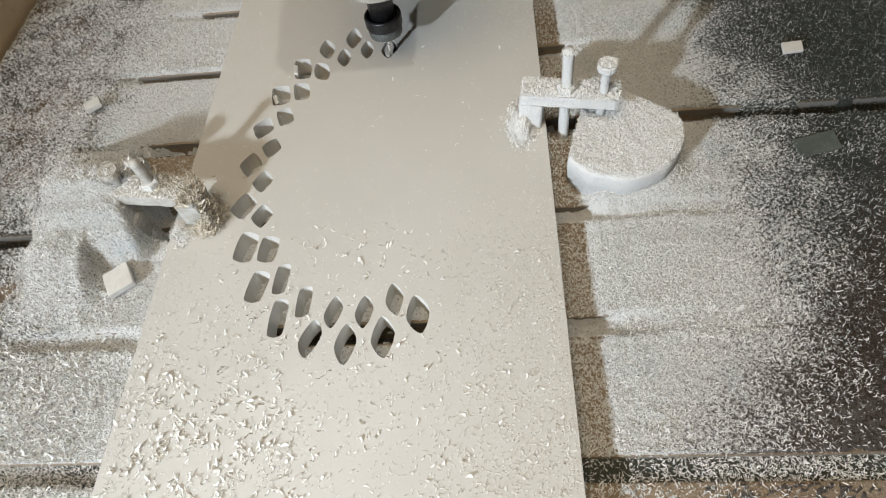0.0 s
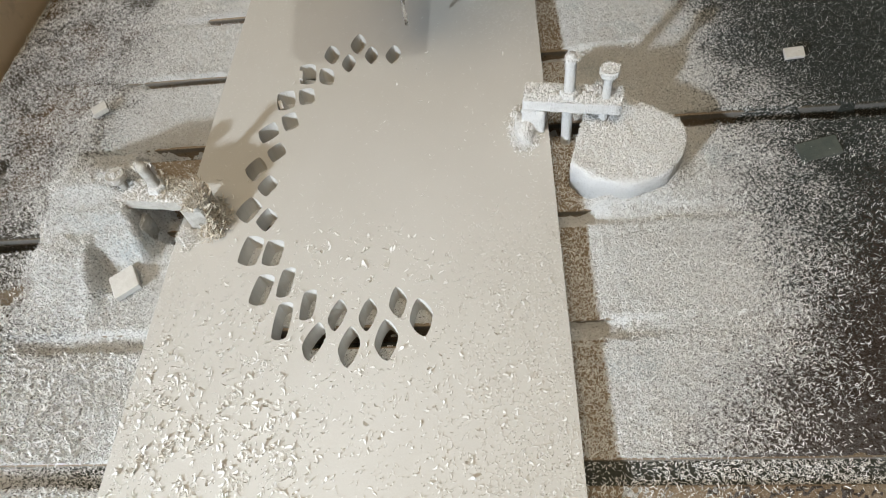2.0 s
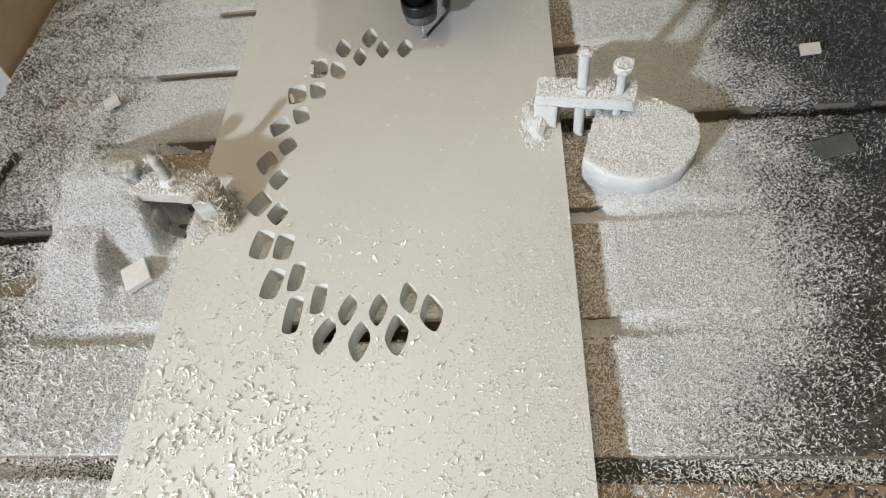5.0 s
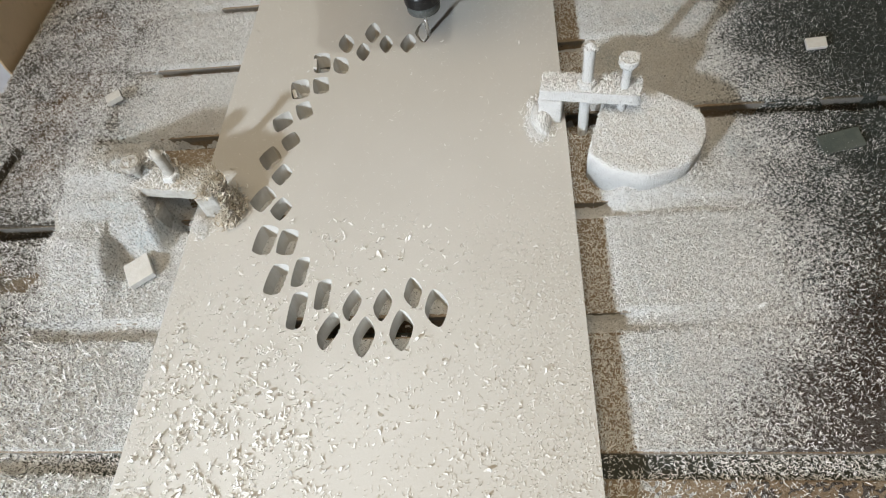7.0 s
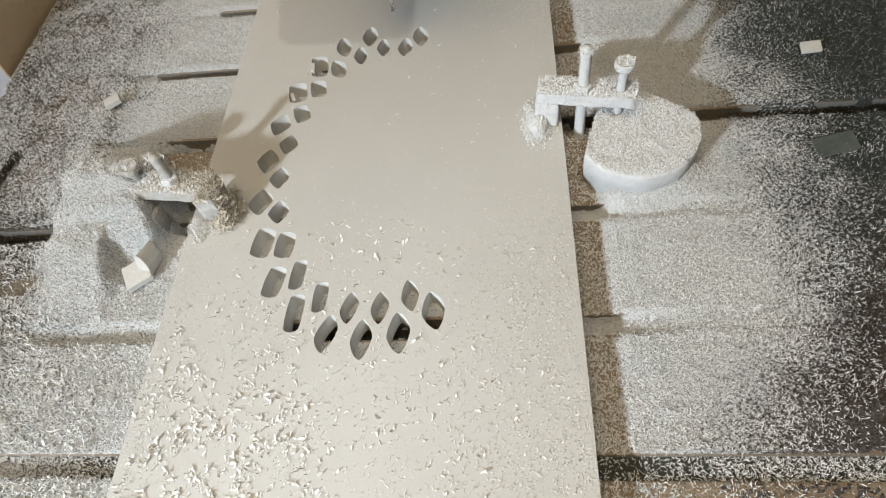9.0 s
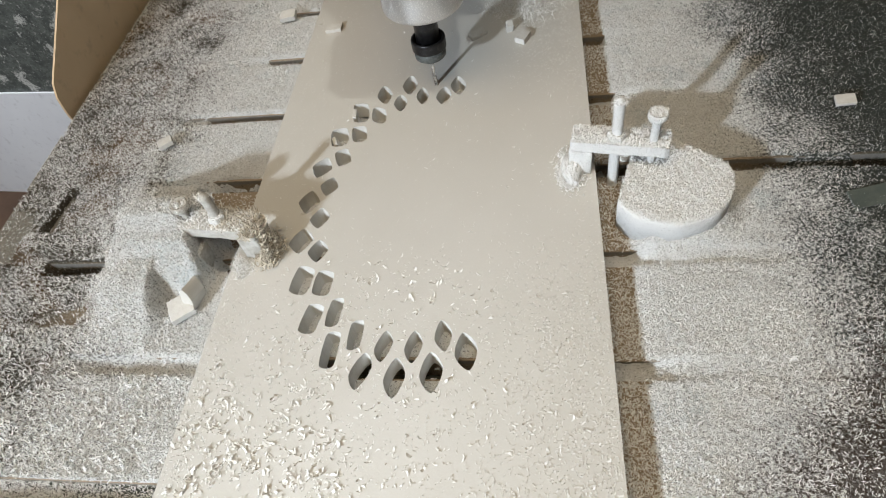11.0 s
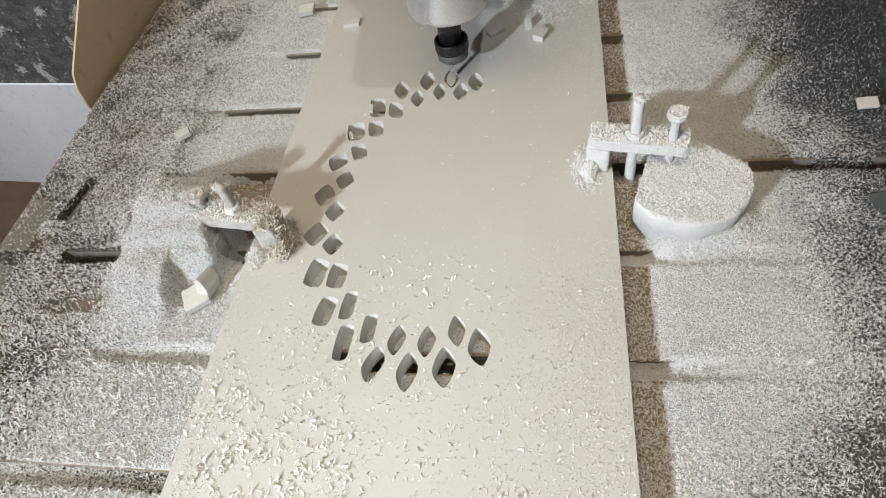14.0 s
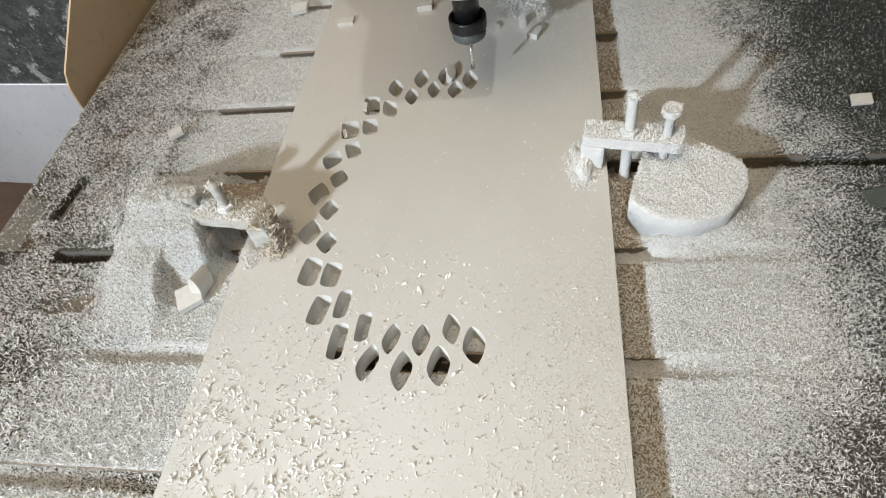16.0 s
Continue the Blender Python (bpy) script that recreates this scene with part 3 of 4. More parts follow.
def board_flakes():
    # shavings fall in little bundles of one to six
    n = 30000
    x, y = rng.uniform(-HALF + 0.002, HALF - 0.002, n), rng.uniform(-0.25, 0.60, n)
    low = step(0.14, -0.03, y)
    left = step(0.03, -0.08, x) * step(0.07, -0.04, y)
    pile = np.exp(-((x + 0.01) / 0.055) ** 2 - ((y - 0.066) / 0.028) ** 2)
    patch = step(0.44, 0.62, fractal(x, y, 45, 77))
    p = np.clip(0.012 + 0.085 * low + 0.025 * step(0.25, 0.05, y) + (0.06 * low + 0.32 * left + 0.30 * pile) * (0.15 + patch), 0.004, 1)
    k = rng.random(n) < p
    x, y, left, pile = x[k], y[k], left[k], pile[k]
    many = 1 + (rng.random(len(x)) ** 2 * (1.5 + 4.5 * np.clip(left + pile, 0, 1))).astype(int)
    x, y, left, pile = np.repeat(x, many), np.repeat(y, many), np.repeat(left, many), np.repeat(pile, many)
    x, y = x + rng.normal(0, 0.0016, len(x)), y + rng.normal(0, 0.0016, len(x))
    k = ~in_cells(x, y, 0.001) & (np.abs(x) < HALF - 0.001)
    x, y, left, pile = x[k], y[k], left[k], pile[k]
    n = len(x)
    ln = (0.85 + 0.40 * left + 0.30 * pile) * (0.0016 + 0.0038 * rng.random(n) ** 1.8)
    flakes("board_shavings", np.stack([x, y, np.full(n, T)], -1), ln, ln * (0.16 + 0.22 * rng.random(n)), 0.3 + 0.9 * rng.random(n), CHIP,
           "curled cream shavings scattered in bundles over the foam board", 0.5)
    # broad torn chips
    n = 150
    x, y = rng.uniform(-HALF + 0.004, HALF - 0.004, n), rng.uniform(-0.16, 0.12, n)
    k = ~in_cells(x, y, 0.004) & (rng.random(n) < 0.35 + 0.65 * step(0.06, -0.04, y))
    x, y = x[k], y[k]
    n = len(x)
    ln = 0.0026 + 0.0030 * rng.random(n)
    flakes("torn_chips", np.stack([x, y, np.full(n, T)], -1), ln, ln * (0.30 + 0.22 * rng.random(n)), 0.6 + 0.8 * rng.random(n), CHIP,
           "broad torn cream chips lying on the foam board", 0.5)
    n = 80000
    x, y = rng.uniform(-HALF + 0.001, HALF - 0.001, n), rng.uniform(-0.25, 0.60, n)
    right = step(0.05, 0.13, x) * step(0.14, 0.03, y)
    rim = np.exp(-((HALF - np.abs(x)) / 0.02) ** 2) * (0.25 + step(0.12, 0.0, y) + 1.2 * step(0.05, 0.14, x) * step(0.28, 0.36, y))
    far = step(0.42, 0.5, y) * step(0.0, 0.12, x)
    p = np.clip(0.02 + 0.10 * step(0.15, 0.0, y) + 0.60 * right + 0.5 * rim + 0.9 * far + 0.75 * step(0.06, 0.11, x) * step(0.27, 0.34, y) * fractal(x, y, 18, 61) + 0.06 * step(-0.05, -0.10, x) * step(0.18, 0.3, y) + 0.4 * (fractal(x, y, 22, 5) - 0.5) * (right + rim), 0.01, 1)
    keep = (rng.random(n) < p) & ~in_cells(x, y, 0.0)
    x, y = x[keep], y[keep]
    n = len(x)
    flakes("board_dust", np.stack([x, y, np.full(n, T)], -1), 0.0012 + 0.0020 * rng.random(n), 0.0004 + 0.0004 * rng.random(n), 0.3 + 0.7 * rng.random(n), POWDERED,
           "fine cream dust and grains on the foam board", 0.30)


board_flakes()


# ---- clamps ----
def caked(bm, cuts, amount):
    """Roughen a metal part with caked dust."""
    bmesh.ops.subdivide_edges(bm, edges=bm.edges[:], cuts=cuts, use_grid_fill=True)
    bm.normal_update()
    for v in bm.verts:
        v.co += v.normal * amount * (noise.noise(v.co * 130) + 0.6 * noise.noise(v.co * 420))
    return bm


def clamp(label, m, headed=True, crust=None):
    """A bar clamp: a stepped bar from the board to a round packing block, with a stud and a headed bolt. Local x leads away from the board."""
    e = tagged(new("hold_down_clamp"), label, "clamp", "clamps beside the board")
    e.matrix_world = m
    crust = crust or CAKED
    bm = bmesh.new()
    box(bm, -0.004, 0.072, -0.0105, 0.0105, 0.0425, 0.0520)
    part("bar", caked(bm, 13, 0.0008), crust, e, "", True)
    bm = bmesh.new()
    box(bm, -0.005, 0.0135, -0.0105, 0.0105, T, 0.0424)
    part("foot", caked(bm, 8, 0.0008), crust, e, "", True)
    top = 0.092 if headed else 0.080
    bm = bmesh.new()
    low = -0.020 if headed else 0.041
    lathe(bm, [(0.0042, low + (top - 0.002 - low) * k / 14) for k in range(15)] + [(0.0030, top + 0.001)], 16, (0.031, -0.002))
    for v in bm.verts:
        v.co += Vector((1, 1, 0)) * 0.0005 * noise.noise(v.co * 400)
    part("stud", bm, crust, e, "", True)
    bm = bmesh.new()
    lathe(bm, [(0.0072, 0.0522), (0.0074, 0.0570), (0.0062, 0.0582)], 6, (0.031, -0.002))
    part("stud_nut", caked(bm, 2, 0.0005), CAKED, e)
    z = 0.0 if headed else -0.013
    bm = bmesh.new()
    lathe(bm, [(0.0034, 0.030), (0.0034, 0.0735 + z)], 20, (0.0595, -0.002))
    bolt = part("headed_bolt", bm, crust, e)
    bm = bmesh.new()
    lathe(bm, [(0.0036, 0.0732 + z), (0.0060, 0.0740 + z), (0.0076, 0.0766 + z), (0.0077, 0.0800 + z), (0.0070, 0.0812 + z), (0.0048, 0.0806 + z)], 24, (0.0595, -0.002))
    for v in bm.verts:
        v.co += Vector((1, 1, 0.6)) * 0.0006 * noise.noise(v.co * 330)
    part("bolt_head", bm, crust, bolt, "dust-crusted dished bolt head")
    return e


def packing_block(label, centre, r, cuts, height, material):
    """A round packing block with sides sawn off; cuts are (bearing, distance from the centre)."""
    bm = bmesh.new()
    n, rings = 120, 26
    rim = []
    for i in range(n):
        a = 2 * math.pi * i / n
        p = Vector((math.cos(a), math.sin(a))) * r * (1 + 0.035 * noise.noise(Vector((math.cos(a) * 2.5, math.sin(a) * 2.5, r * 90))))
        for ang, dist in cuts:
            q = Vector((math.cos(radians(ang)), math.sin(radians(ang))))
            over = p.dot(q) - dist
            if over > 0:
                p = p - q * over
        rim.append(p)
    def lift(p):
        return 0.0014 * noise.noise(Vector((p.x * 110, p.y * 110, 3))) + 0.0014 * noise.noise(Vector((p.x * 420, p.y * 420, 8)))
    loops = [[bm.verts.new((p.x * 0.975, p.y * 0.975, 0)) for p in rim], [bm.verts.new((p.x, p.y, height - 0.0035)) for p in rim]]
    for k in range(rings):
        f = 0.985 * (1 - k / rings)
        loops.append([bm.verts.new((p.x * f, p.y * f, height + lift(p * f) - (0.001 if k == 0 else 0))) for p in rim])
    for lo, hi in zip(loops, loops[1:]):
        for i in range(n):
            bm.faces.new((lo[i], lo[(i + 1) % n], hi[(i + 1) % n], hi[i]))
    bm.faces.new(loops[-1])
    bm.faces.new(loops[0][::-1])
    ob = part("packing_block", bm, material, None, "", True)
    ob.location = (*centre, 0)
    tagged(ob, label, "packing block")
    m = 15000
    a, rr = rng.random(m) * 2 * np.pi, r * 0.98 * np.sqrt(rng.random(m))
    x, y = rr * np.cos(a), rr * np.sin(a)
    ok = np.ones(m, bool)
    for ang, dist in cuts:
        ok &= x * math.cos(radians(ang)) + y * math.sin(radians(ang)) < dist
    x, y = x[ok], y[ok]
    m = len(x)
    z = np.array([height + lift(Vector((p, q))) for p, q in zip(x, y)])
    flakes("block_shavings", np.stack([x + centre[0], y + centre[1], z], -1), 0.0010 + 0.0014 * rng.random(m), 0.0004 + 0.0003 * rng.random(m), 0.4 + rng.random(m), POWDER,
           "white shavings heaped on a round packing block", 0.9, bends=2)
    return ob


CLAMP_R = pose(0.1345, 0.1920, 0, 0, 0, -10)
CLAMP_L = pose(-0.1240, 0.1085, 0, 0, 0, 173)
clamp("dust-caked steel bar clamp holding the foam board edge", CLAMP_R)
clamp("dust-buried steel bar clamp with a tuft of shavings on it", CLAMP_L, False, GRIME)
packing_block("round sawn packing block thick with white dust", DISC_R, 0.0485, ((50, 0.0390), (163, 0.0332)), 0.031, CAKED)
packing_block("dust-covered packing block under the buried clamp", DISC_L, 0.050, ((-90, 0.0205), (0, 0.0400), (90, 0.012)), 0.028, GRIME)


def heap(name, cx, cy, rx, ry, z0, n, length, material, label, height, clumps=9, fat=1.0):
    """A loose heap: shavings gathered about several uneven clumps."""
    ca, cr = rng.random(clumps) * 2 * np.pi, np.sqrt(rng.random(clumps))
    kx, ky, kh = cx + rx * 0.75 * cr * np.cos(ca), cy + ry * 0.75 * cr * np.sin(ca), (0.35 + 0.65 * rng.random(clumps)) * (1.1 - cr)
    w = rng.integers(0, clumps, n)
    dx, dy = rng.normal(0, 0.27, n), rng.normal(0, 0.27, n)
    x, y = kx[w] + rx * dx, ky[w] + ry * dy
    z = z0 + height * kh[w] * np.exp(-(dx ** 2 + dy ** 2) / 0.10) * np.sqrt(rng.random(n))
    ln = length * (0.4 + 1.2 * rng.random(n) ** 1.5)
    return flakes(name, np.stack([x, y, z], -1), ln, fat * ln * (0.07 + 0.10 * rng.random(n)), 0.4 + 0.9 * rng.random(n), material, label, 1.0)


def on_local(m, x0, x1, y0, y1, z, n, name, label):
    """Fine shavings over a flat top given in a thing's own space."""
    p = np.stack([rng.uniform(x0, x1, n), rng.uniform(y0, y1, n), np.full(n, z), np.ones(n)], 0)
    w = (np.array(m) @ p)[:3].T
    flakes(name, w, 0.0014 + 0.0018 * rng.random(n), 0.0005 + 0.0004 * rng.random(n), 0.5 * rng.random(n), POWDER, label, 0.7)


on_local(CLAMP_R, -0.004, 0.072, -0.0105, 0.0105, 0.0526, 2600, "bar_shavings", "white shavings lying along the clamp bar")
on_local(CLAMP_L, -0.004, 0.072, -0.0105, 0.0105, 0.0522, 1500, "bar_shavings", "white shavings lying along the buried clamp bar")
heap("shavings_tuft", -0.117, 0.104, 0.009, 0.017, T + 0.003, 2600, 0.0058, FLAX, "tangled tuft of tan shavings hanging on the clamp's end", 0.044, 12)
heap("shavings_tuft", -0.127, 0.107, 0.011, 0.014, 0.050, 1300, 0.0052, FLAX, "tangled tuft of tan shavings caught on the clamp", 0.010)
heap("shavings_tuft", -0.150, 0.118, 0.020, 0.012, 0.051, 1300, 0.0042, FLAX, "tan and white shavings tangled on the buried clamp bar", 0.009)
heap("shavings_tuft", -0.196, 0.117, 0.026, 0.013, 0.050, 4200, 0.0030, POWDER, "white shavings burying the far end of the clamp bar", 0.018, 14)
heap("shavings_tuft", -0.210, 0.112, 0.012, 0.008, 0.046, 260, 0.0034, FLAX, "tan shavings beside a hole in the dust", 0.006)
heap("shavings_drift", -0.141, 0.090, 0.011, 0.014, T, 700, 0.0034, POWDER, "white shavings drifted round the buried clamp foot", 0.008)
heap("shavings_drift", 0.130, 0.184, 0.012, 0.022, T + 0.001, 6000, 0.0019, POWDER, "white dust drifted round the clamp foot", 0.009, 34, 2.4)
for clamp_at, sx, sz, sn in ((CLAMP_L, 0.031, 0.079, 160), (CLAMP_L, 0.0595, 0.067, 700), (CLAMP_R, 0.031, 0.0905, 160), (CLAMP_R, 0.0595, 0.0805, 110), (CLAMP_R, 0.031, 0.0575, 260)):
    q = clamp_at @ Vector((sx, -0.002, sz))
    heap("shavings_tuft", q.x, q.y, 0.0065, 0.0065, q.z - 0.001, sn, 0.0022, POWDER, "white fuzz of shavings clinging to the clamp bolts", 0.005, 6, 2.0)


def drift(label, x, y, rx, ry, h, z0=T):
    """A low lumpy bank of powder."""
    bm = bmesh.new()
    bmesh.ops.create_icosphere(bm, subdivisions=5, radius=1.0)
    for v in bm.verts:
        v.co *= 1 + 0.16 * noise.noise(v.co * 1.7 + Vector((x * 90, y * 90, 0))) + 0.10 * noise.noise(v.co * 6) + 0.07 * noise.noise(v.co * 17)
        v.co = Vector((v.co.x * rx, v.co.y * ry, max(-0.0004, v.co.z * h)))
    ob = part("dust_drift", bm, CAKED, None, "", True)
    ob.location = (x, y, z0)
    tagged(ob, label, "dust", kind="stuff")


drift("bank of white powder packed round the clamp foot", 0.1305, 0.1840, 0.0085, 0.0180, 0.013)
heap("shavings_drift", 0.096, 0.452, 0.046, 0.046, T, 6500, 0.0030, POWDER, "bank of white shavings on the far end of the board", 0.006, 16)

# ---- offcuts ----


def slug(name, c, label, group="", shrink=0.0, height=T):
    """The piece sawn out of a cell."""
    bm = bmesh.new()
    pts = cell_outline(c, shrink, True)
    n = len(pts)
    rings = []
    for z, k in ((0.0, 1.0), (height, 1.0)):
        rings.append([bm.verts.new((x * k, y * k, z)) for x, y in pts])
    for i in range(n):
        f = bm.faces.new((rings[0][i], rings[0][(i + 1) % n], rings[1][(i + 1) % n], rings[1][i]))
        f.material_index = 1
    bm.faces.new(rings[1])
    bm.faces.new(rings[0][::-1])
    ob = part(name, bm, [BOARD, CUT])
    return tagged(ob, label, "offcut", group)


def kerf(c, label):
    """The ring of board that the cutter grinds down round a slug."""
    bm = bmesh.new()
    out, inn = cell_outline(c, 0.00008, True), cell_outline(c, 0.0030, True)
    n = len(out)
    for a, b, za, zb in ((out, inn, 0, 0), (out, out, 0, -0.0015), (inn, inn, -0.0015, 0)):
        p, q = [bm.verts.new((*v, za)) for v in a], [bm.verts.new((*v, zb)) for v in b]
        for i in range(n):
            bm.faces.new((p[i], p[(i + 1) % n], q[(i + 1) % n], q[i]))
    bmesh.ops.recalc_face_normals(bm, faces=bm.faces)
    return tagged(part("kerf_ring", bm, BOARD), label, "kerf", "rings of board being milled")


def offcut(label, x, y, z, turn, lx=0.015, ly=0.013, lz=0.010, tip=0.0, material=None):
    bm = bmesh.new()
    box(bm, -lx / 2, lx / 2, -ly / 2, ly / 2, 0, lz, 0.0006)
    for v in bm.verts:
        v.co.x += 0.15 * v.co.y
    ob = part("offcut", bm, material or CUT)
    ob.matrix_world = pose(x, y, z, tip, 0, turn)
    return tagged(ob, label, "offcut", "loose offcuts")


# ---- the spindle ----
def spindle():
    e = tagged(new("router_spindle"), "square aluminium router spindle with a black collet nut and cutter", "spindle")
    bm = bmesh.new()
    lathe(bm, [(0.0018, 0.0), (0.0019, 0.010), (0.0020, 0.012), (0.0020, 0.040)], 14, lobes=lambda a, k: 1.0 if k > 1 else 0.72 + 0.28 * abs(math.cos(a)))
    part("cutter", bm, STEEL, e, "bright steel two-flute cutter", True)
    bm = bmesh.new()
    lathe(bm, [(0.0056, 0.0365), (0.0070, 0.0352), (0.0132, 0.0346), (0.0149, 0.0360), (0.0153, 0.0440)], 56)
    part("collet_nut_band", bm, BAND, e, "grey dusted lower band of the nut", True)
    bm = bmesh.new()
    lathe(bm, [(0.0153, 0.0439), (0.0163, 0.0446), (0.0164, 0.0454), (0.0164, 0.0535), (0.0161, 0.0549), (0.0150, 0.0555), (0.0137, 0.0551), (0.0132, 0.0525), (0.0117, 0.0520)], 56)
    part("collet_nut", bm, NUT, e, "black collet nut with a hollow rim", True)
    bm = bmesh.new()
    lathe(bm, [(0.0112, 0.0510), (0.0112, 0.0960)], 40)
    part("shaft", bm, NUT, e, "dark spindle shaft", True)
    bm = bmesh.new()
    lathe(bm, [(0.0112, 0.0910), (0.0150, 0.0888), (0.0330, 0.0888), (0.0349, 0.0894), (0.0363, 0.0911), (0.0368, 0.0935), (0.0368, 0.0941), (0.0368, 0.1235), (0.0368, 0.1245)], 72, (0.0018, 0.0))
    part("nose", bm, METAL, e, "dusty brushed aluminium nose", True)
    bm = bmesh.new()
    box(bm, -0.0390, 0.0450, -0.0440, 0.0420, 0.1245, 0.315, 0.0012)
    body = part("housing", bm, COVER, e, "pale square housing dusted white")
    bm = bmesh.new()
    box(bm, -0.0240, 0.0360, -0.0459, -0.0441, 0.1407, 0.180, 0.0006)
    part("rating_plate", bm, INK, body, "black rating plate")
    bm = bmesh.new()
    box(bm, -0.0095, 0.0185, -0.0451, -0.0441, 0.1253, 0.1377)
    lab = part("label", bm, YELLOW, e, "yellow label with a black arrow")
    bm = bmesh.new()
    zc = 0.1317
    pts = [(-0.0105, 0), (-0.0040, 0.0036), (-0.0030, 0.0016), (0.0040, 0.0016), (0.0050, 0.0036), (0.0085, 0.0036), (0.0085, -0.0036), (0.0050, -0.0036), (0.0040, -0.0016), (-0.0030, -0.0016), (-0.0040, -0.0036)]
    front = [bm.verts.new((px + 0.0055, -0.0456, zc + pz)) for px, pz in pts]
    rear = [bm.verts.new((px + 0.0055, -0.0452, zc + pz)) for px, pz in pts]
    bm.faces.new(front)
    for k in range(len(pts)):
        q = (k + 1) % len(pts)
        bm.faces.new((front[k], rear[k], rear[q], front[q]))
    part("arrow_mark", bm, INK, lab)
    bm = bmesh.new()
    box(bm, -0.048, 0.056, -0.068, 0.060, 0.200, 0.262, 0.003)
    part("mount", bm, METAL, e, "aluminium mount round the housing")
    bm = bmesh.new()
    box(bm, -0.075, 0.075, 0.060, 0.078, 0.170, 0.400, 0.003)
    part("carriage_plate", bm, METAL, e, "aluminium carriage plate")
    return e


SPINDLE = spindle()
S1 = slug("sawn_slug", FRESH[0], "cream foam slug sawn from the newest cells", "sawn slugs", 0.00303)
S2 = slug("sawn_slug", FRESH[1], "cream foam slug standing tilted in its cell", "sawn slugs", 0.00303)
S3 = slug("sawn_slug", FRESH[2], "cream foam slug thrown beside the clamp", "sawn slugs", 0.00303)
K1, K2, K3 = [kerf(c, "ring of cream board ground away by the cutter") for c in FRESH]

def ground(x, y):
    """The height of the dust, or of the bare bed, at a place."""
    return max(0.0, float(dust_height(np.array([x]), np.array([y]))[0]))


for text, x, y, turn, size, tip in (
        ("square cream offcut lying on dust beside the clamp", -0.1858, 0.0552, 38, (0.020, 0.020, 0.006), 6),
        ("small cream offcut on the dusty bed", -0.2745, 0.2530, 40, (0.015, 0.013, 0.005), -5),
        ("cream offcut on the dark end of the bed", 0.3705, 0.2660, 4, (0.017, 0.012, 0.003), 5),
        ("cream offcut on the dusty bed", -0.1940, 0.4720, 10, (0.018, 0.014, 0.006), 8)):
    offcut(text, x, y, ground(x, y) + 0.0045, turn, *size, tip)
offcut("grey plastic offcut half sunk in dust", 0.3600, 0.1575, ground(0.36, 0.1575) - 0.0022, 14, 0.034, 0.018, 0.005, 4, SLATE)
offcut("cream offcut lying on the foam board", 0.0895, 0.3770, T, 66, 0.017, 0.012, 0.006)
offcut("tilted cream offcut on the foam board", 0.0755, 0.3960, T, 20, 0.007, 0.009, 0.009, 12)
offcut("tan-shaded offcut on the foam board", 0.0420, 0.3900, T, 40, 0.020, 0.010, 0.004)
offcut("flat cream offcut near the board edge", -0.1240, 0.4230, T, 8, 0.018, 0.012, 0.004)
offcut("small cream offcut behind the cutter", -0.0340, 0.4400, T, 8, 0.017, 0.011, 0.007)
offcut("narrow offcut wedged in a cut cell", -0.0775, 0.2735, 0.0015, 96, 0.012, 0.0035, 0.018, 8)
offcut("narrow offcut leaning in a cut cell", -0.0860, 0.2405, 0.0015, 112, 0.012, 0.004, 0.015, -18)


# ---- beside the machine ----
def side_frame():
    """The tan end plate of the machine: its foot runs along the bed, its near edge leans back."""
    bm = bmesh.new()
    rim = [(0.320, -0.030), (0.318, 0.006), (0.3205, 0.026), (0.3290, 0.040), (0.4065, 0.0875), (0.80, 0.327), (1.30, 0.327), (1.30, -0.10), (0.45, -0.10), (0.36, -0.06)]
    a = [bm.verts.new((-0.4235, y, z)) for y, z in rim]
    b = [bm.verts.new((-0.4258, y, z)) for y, z in rim]
    bm.faces.new(a)
    bm.faces.new(b[::-1])
    for k in range(len(rim)):
        q = (k + 1) % len(rim)
        bm.faces.new((a[k], b[k], b[q], a[q]))
    bmesh.ops.recalc_face_normals(bm, faces=bm.faces)
    tagged(part("side_frame", bm, TAN), "tan painted end plate of the machine beside the bed", "machine frame", kind="structure")


def cabinet():
    """Behind the bed: a cabinet with a pale lower front and a dark chipped upper front."""
    e = tagged(new("cabinet"), "tall cabinet with pale lower and chipped green-grey upper front", "cabinet")
    bm = bmesh.new()
    box(bm, -2.4, -0.9, 1.01, 1.5, -0.87, 0.9, 0.004)
    part("carcass", bm, MOTTLE, e, "dark green-grey chipped carcass")
    bm = bmesh.new()
    box(bm, -2.38, -0.90, 1.004, 1.009, -0.87, -0.472, 0.001)
    part("lower_front", bm, PALE, e, "pale blue-white lower front")
    pivot = Matrix.Translation((-0.95, 1.0, 0))
    e.matrix_world = pivot @ pose(0, 0, 0, 0, 0, -4.6) @ pivot.inverted()
    return e


side_frame()
cabinet()


# ---- what moves ----
def thrown(c, t0, t1, end):
    """Rows for a slug that lies in its cell until t0 and has come to rest at t1."""
    home = pose(c[0], c[1], 0.0)
    a, b = home.translation, end.translation
    mid = Matrix.LocRotScale((a + b) / 2 + Vector((0, 0, 0.06)), home.to_quaternion().slerp(end.to_quaternion(), 0.5), None)
    return [(0.0, home), (t0, home), ((t0 + t1) / 2, mid), (t1, end), (16.0, end)]


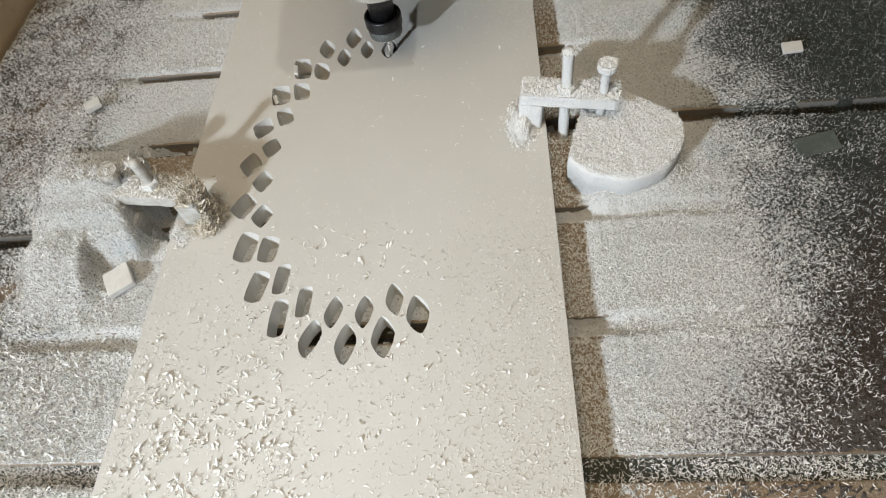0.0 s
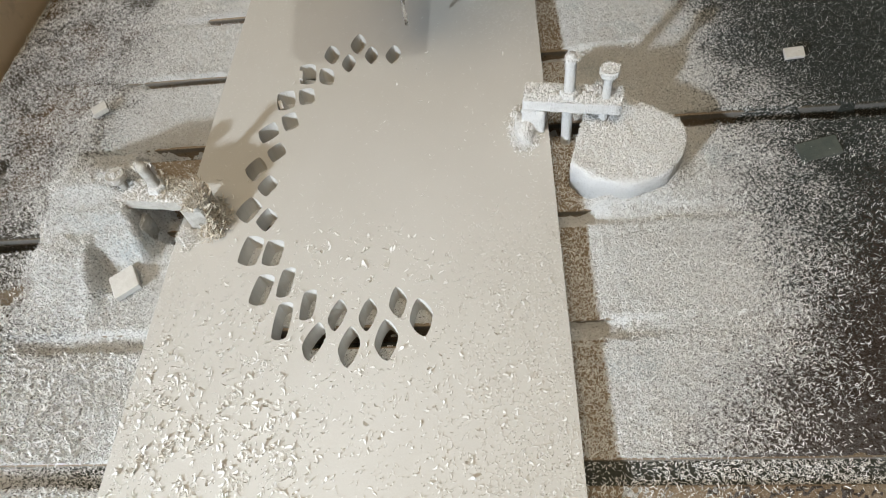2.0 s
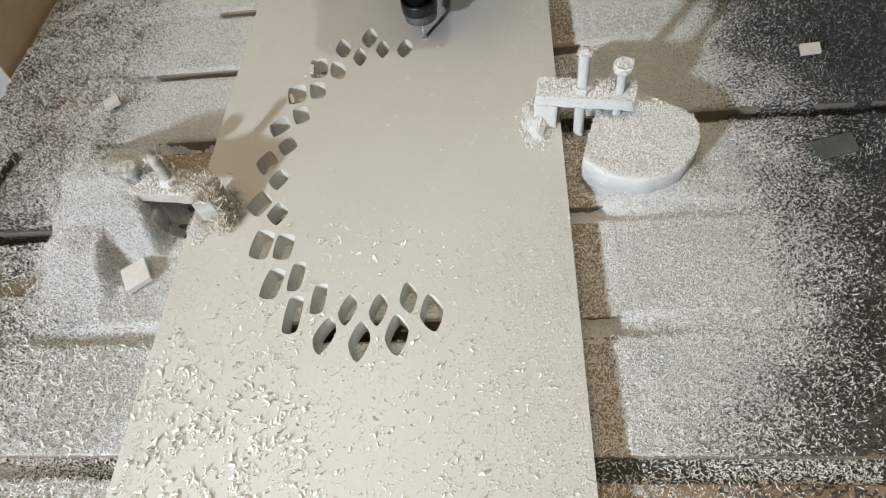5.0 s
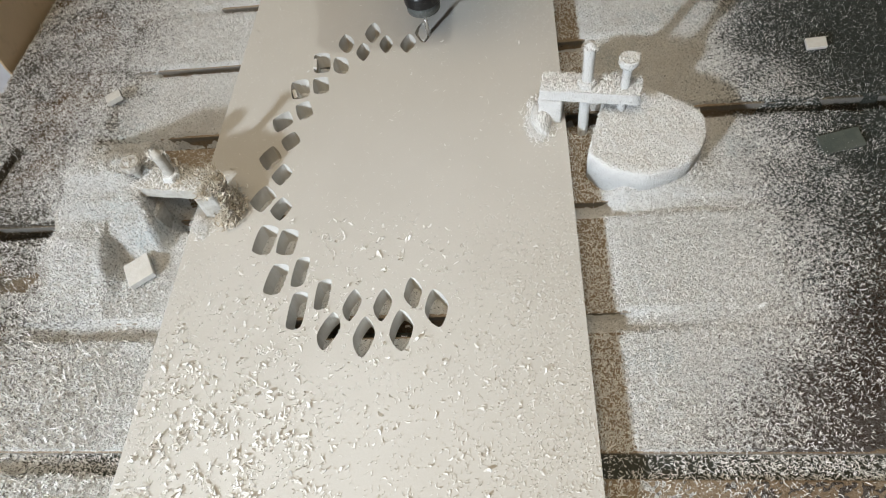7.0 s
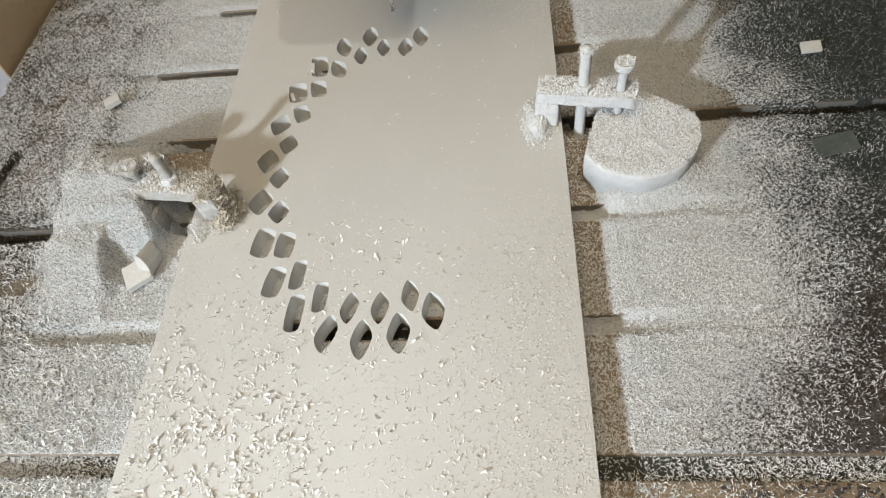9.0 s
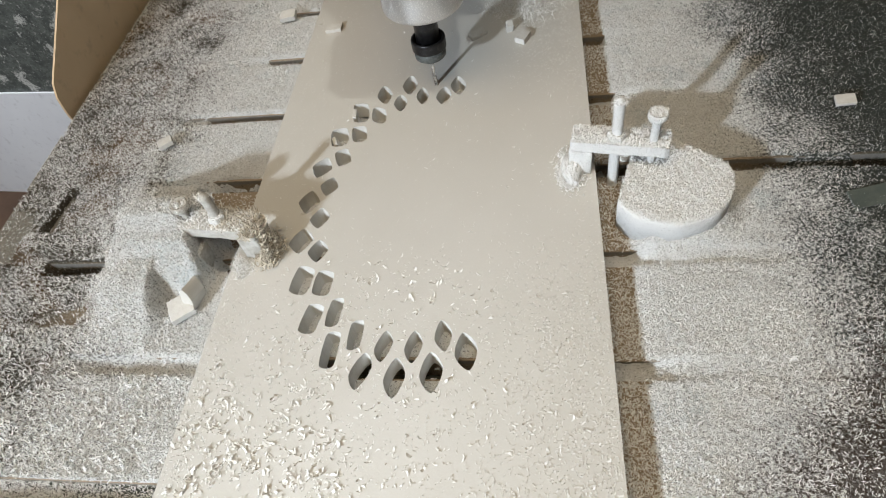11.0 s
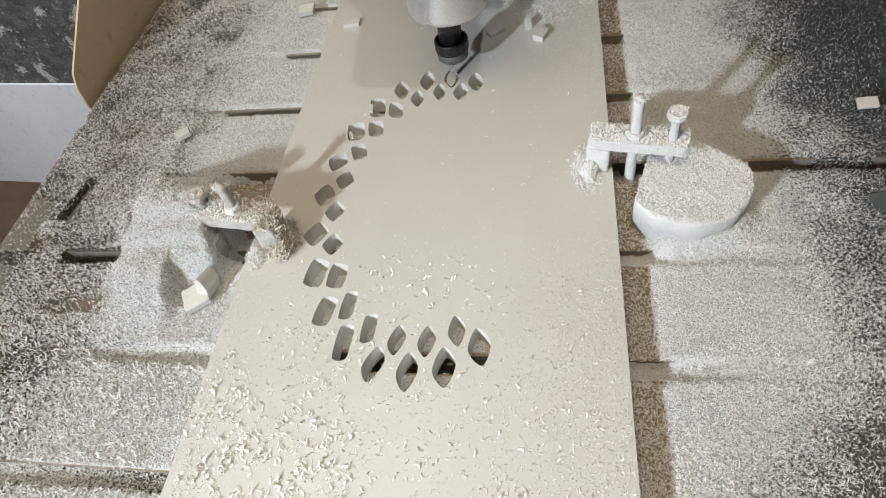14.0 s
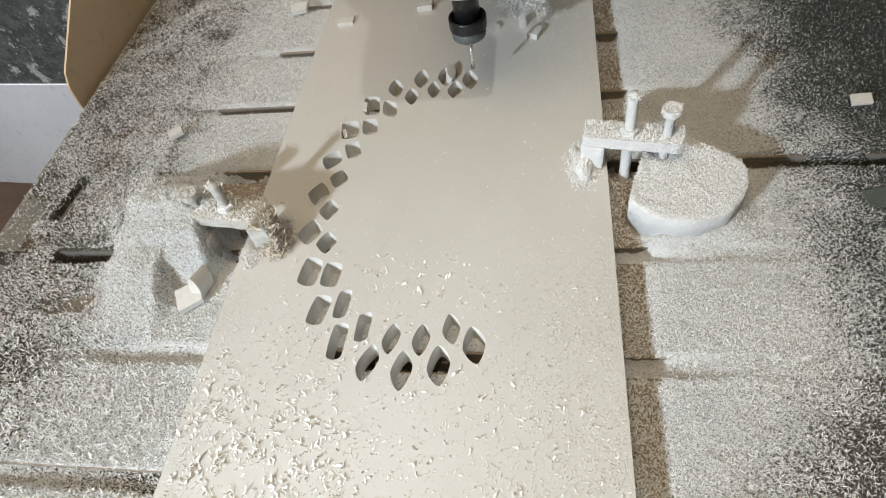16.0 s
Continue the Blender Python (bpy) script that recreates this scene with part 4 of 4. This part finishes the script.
def motions():
    walk(SPINDLE, [(t, pose(x, y, z)) for t, x, y, z in [
        (0.0, 0.0145, 0.2860, 0.0075), (0.3, 0.0170, 0.2900, -0.0020), (0.5, 0.0120, 0.2890, -0.0020), (0.65, 0.0140, 0.2880, 0.0060),
        (0.8, 0.0150, 0.2890, 0.0300), (1.0, 0.0159, 0.2870, 0.0500), (1.5, 0.0310, 0.2955, 0.0580), (2.0, 0.0300, 0.2955, 0.0485),
        (2.5, 0.0300, 0.2940, 0.0400), (3.0, 0.0288, 0.2948, 0.0300), (3.5, 0.0296, 0.2995, 0.0187), (3.7, 0.0292, 0.3005, 0.0165),
        (4.6, 0.0310, 0.3080, 0.0080), (5.8, 0.0280, 0.3030, 0.0025), (6.0, 0.0255, 0.3030, -0.0030), (6.5, 0.0325, 0.3095, 0.0005),
        (7.0, 0.0310, 0.3030, 0.0125), (7.5, 0.0248, 0.3050, -0.0020), (7.8, 0.0285, 0.3040, 0.0040), (8.0, 0.0298, 0.2965, 0.0322),
        (8.2, 0.0280, 0.3030, 0.0550), (8.5, 0.0150, 0.3060, 0.0640), (9.0, 0.0040, 0.3120, 0.0450), (9.5, 0.0035, 0.3160, 0.0325),
        (9.7, 0.0030, 0.3160, 0.0300), (10.8, 0.0030, 0.3120, 0.0175), (12.0, 0.0060, 0.3110, 0.0210), (12.5, 0.0018, 0.3100, 0.0120),
        (13.0, 0.0020, 0.3120, 0.0000), (13.5, 0.0060, 0.3180, -0.0030), (14.0, 0.0050, 0.3210, 0.0050), (14.5, -0.0020, 0.3150, -0.0010),
        (15.0, 0.0010, 0.3130, 0.0040), (15.2, 0.0030, 0.3150, 0.0230), (15.4, 0.0037, 0.3190, 0.0480), (15.5, 0.0040, 0.3190, 0.0480),
        (15.8, 0.0335, 0.2865, 0.0470), (16.0, 0.0335, 0.2860, 0.0470)]])
    for ring, c, rows in (
            (K1, FRESH[0], [(0.0, 0.004), (0.6, 0.0016), (16.0, 0.0016)]),
            (K2, FRESH[1], [(0.0, T), (12.6, T), (13.2, 0.0145), (14.7, 0.0110), (15.1, 0.0016), (16.0, 0.0016)]),
            (K3, FRESH[2], [(0.0, T), (5.0, T), (6.0, 0.0140), (7.4, 0.0100), (7.75, 0.0016), (16.0, 0.0016)])):
        walk(ring, [(t, pose(c[0], c[1], z)) for t, z in rows])
    walk(S1, thrown(FRESH[0], 0.55, 0.85, pose(0.098, 0.455, T + 0.004, 80, 0, 30)))
    walk(S3, thrown(FRESH[2], 7.65, 7.8, pose(-0.1765, 0.0745, ground(-0.178, 0.070) + 0.006, 74, 0, -8)))
    c = FRESH[1]
    home, up = pose(c[0], c[1], 0.0), pose(c[0] + 0.0025, c[1] + 0.001, 0.006, 0, 13, 0)
    walk(S2, [(0.0, home), (15.05, home), (15.2, up), (16.0, up)])


motions()
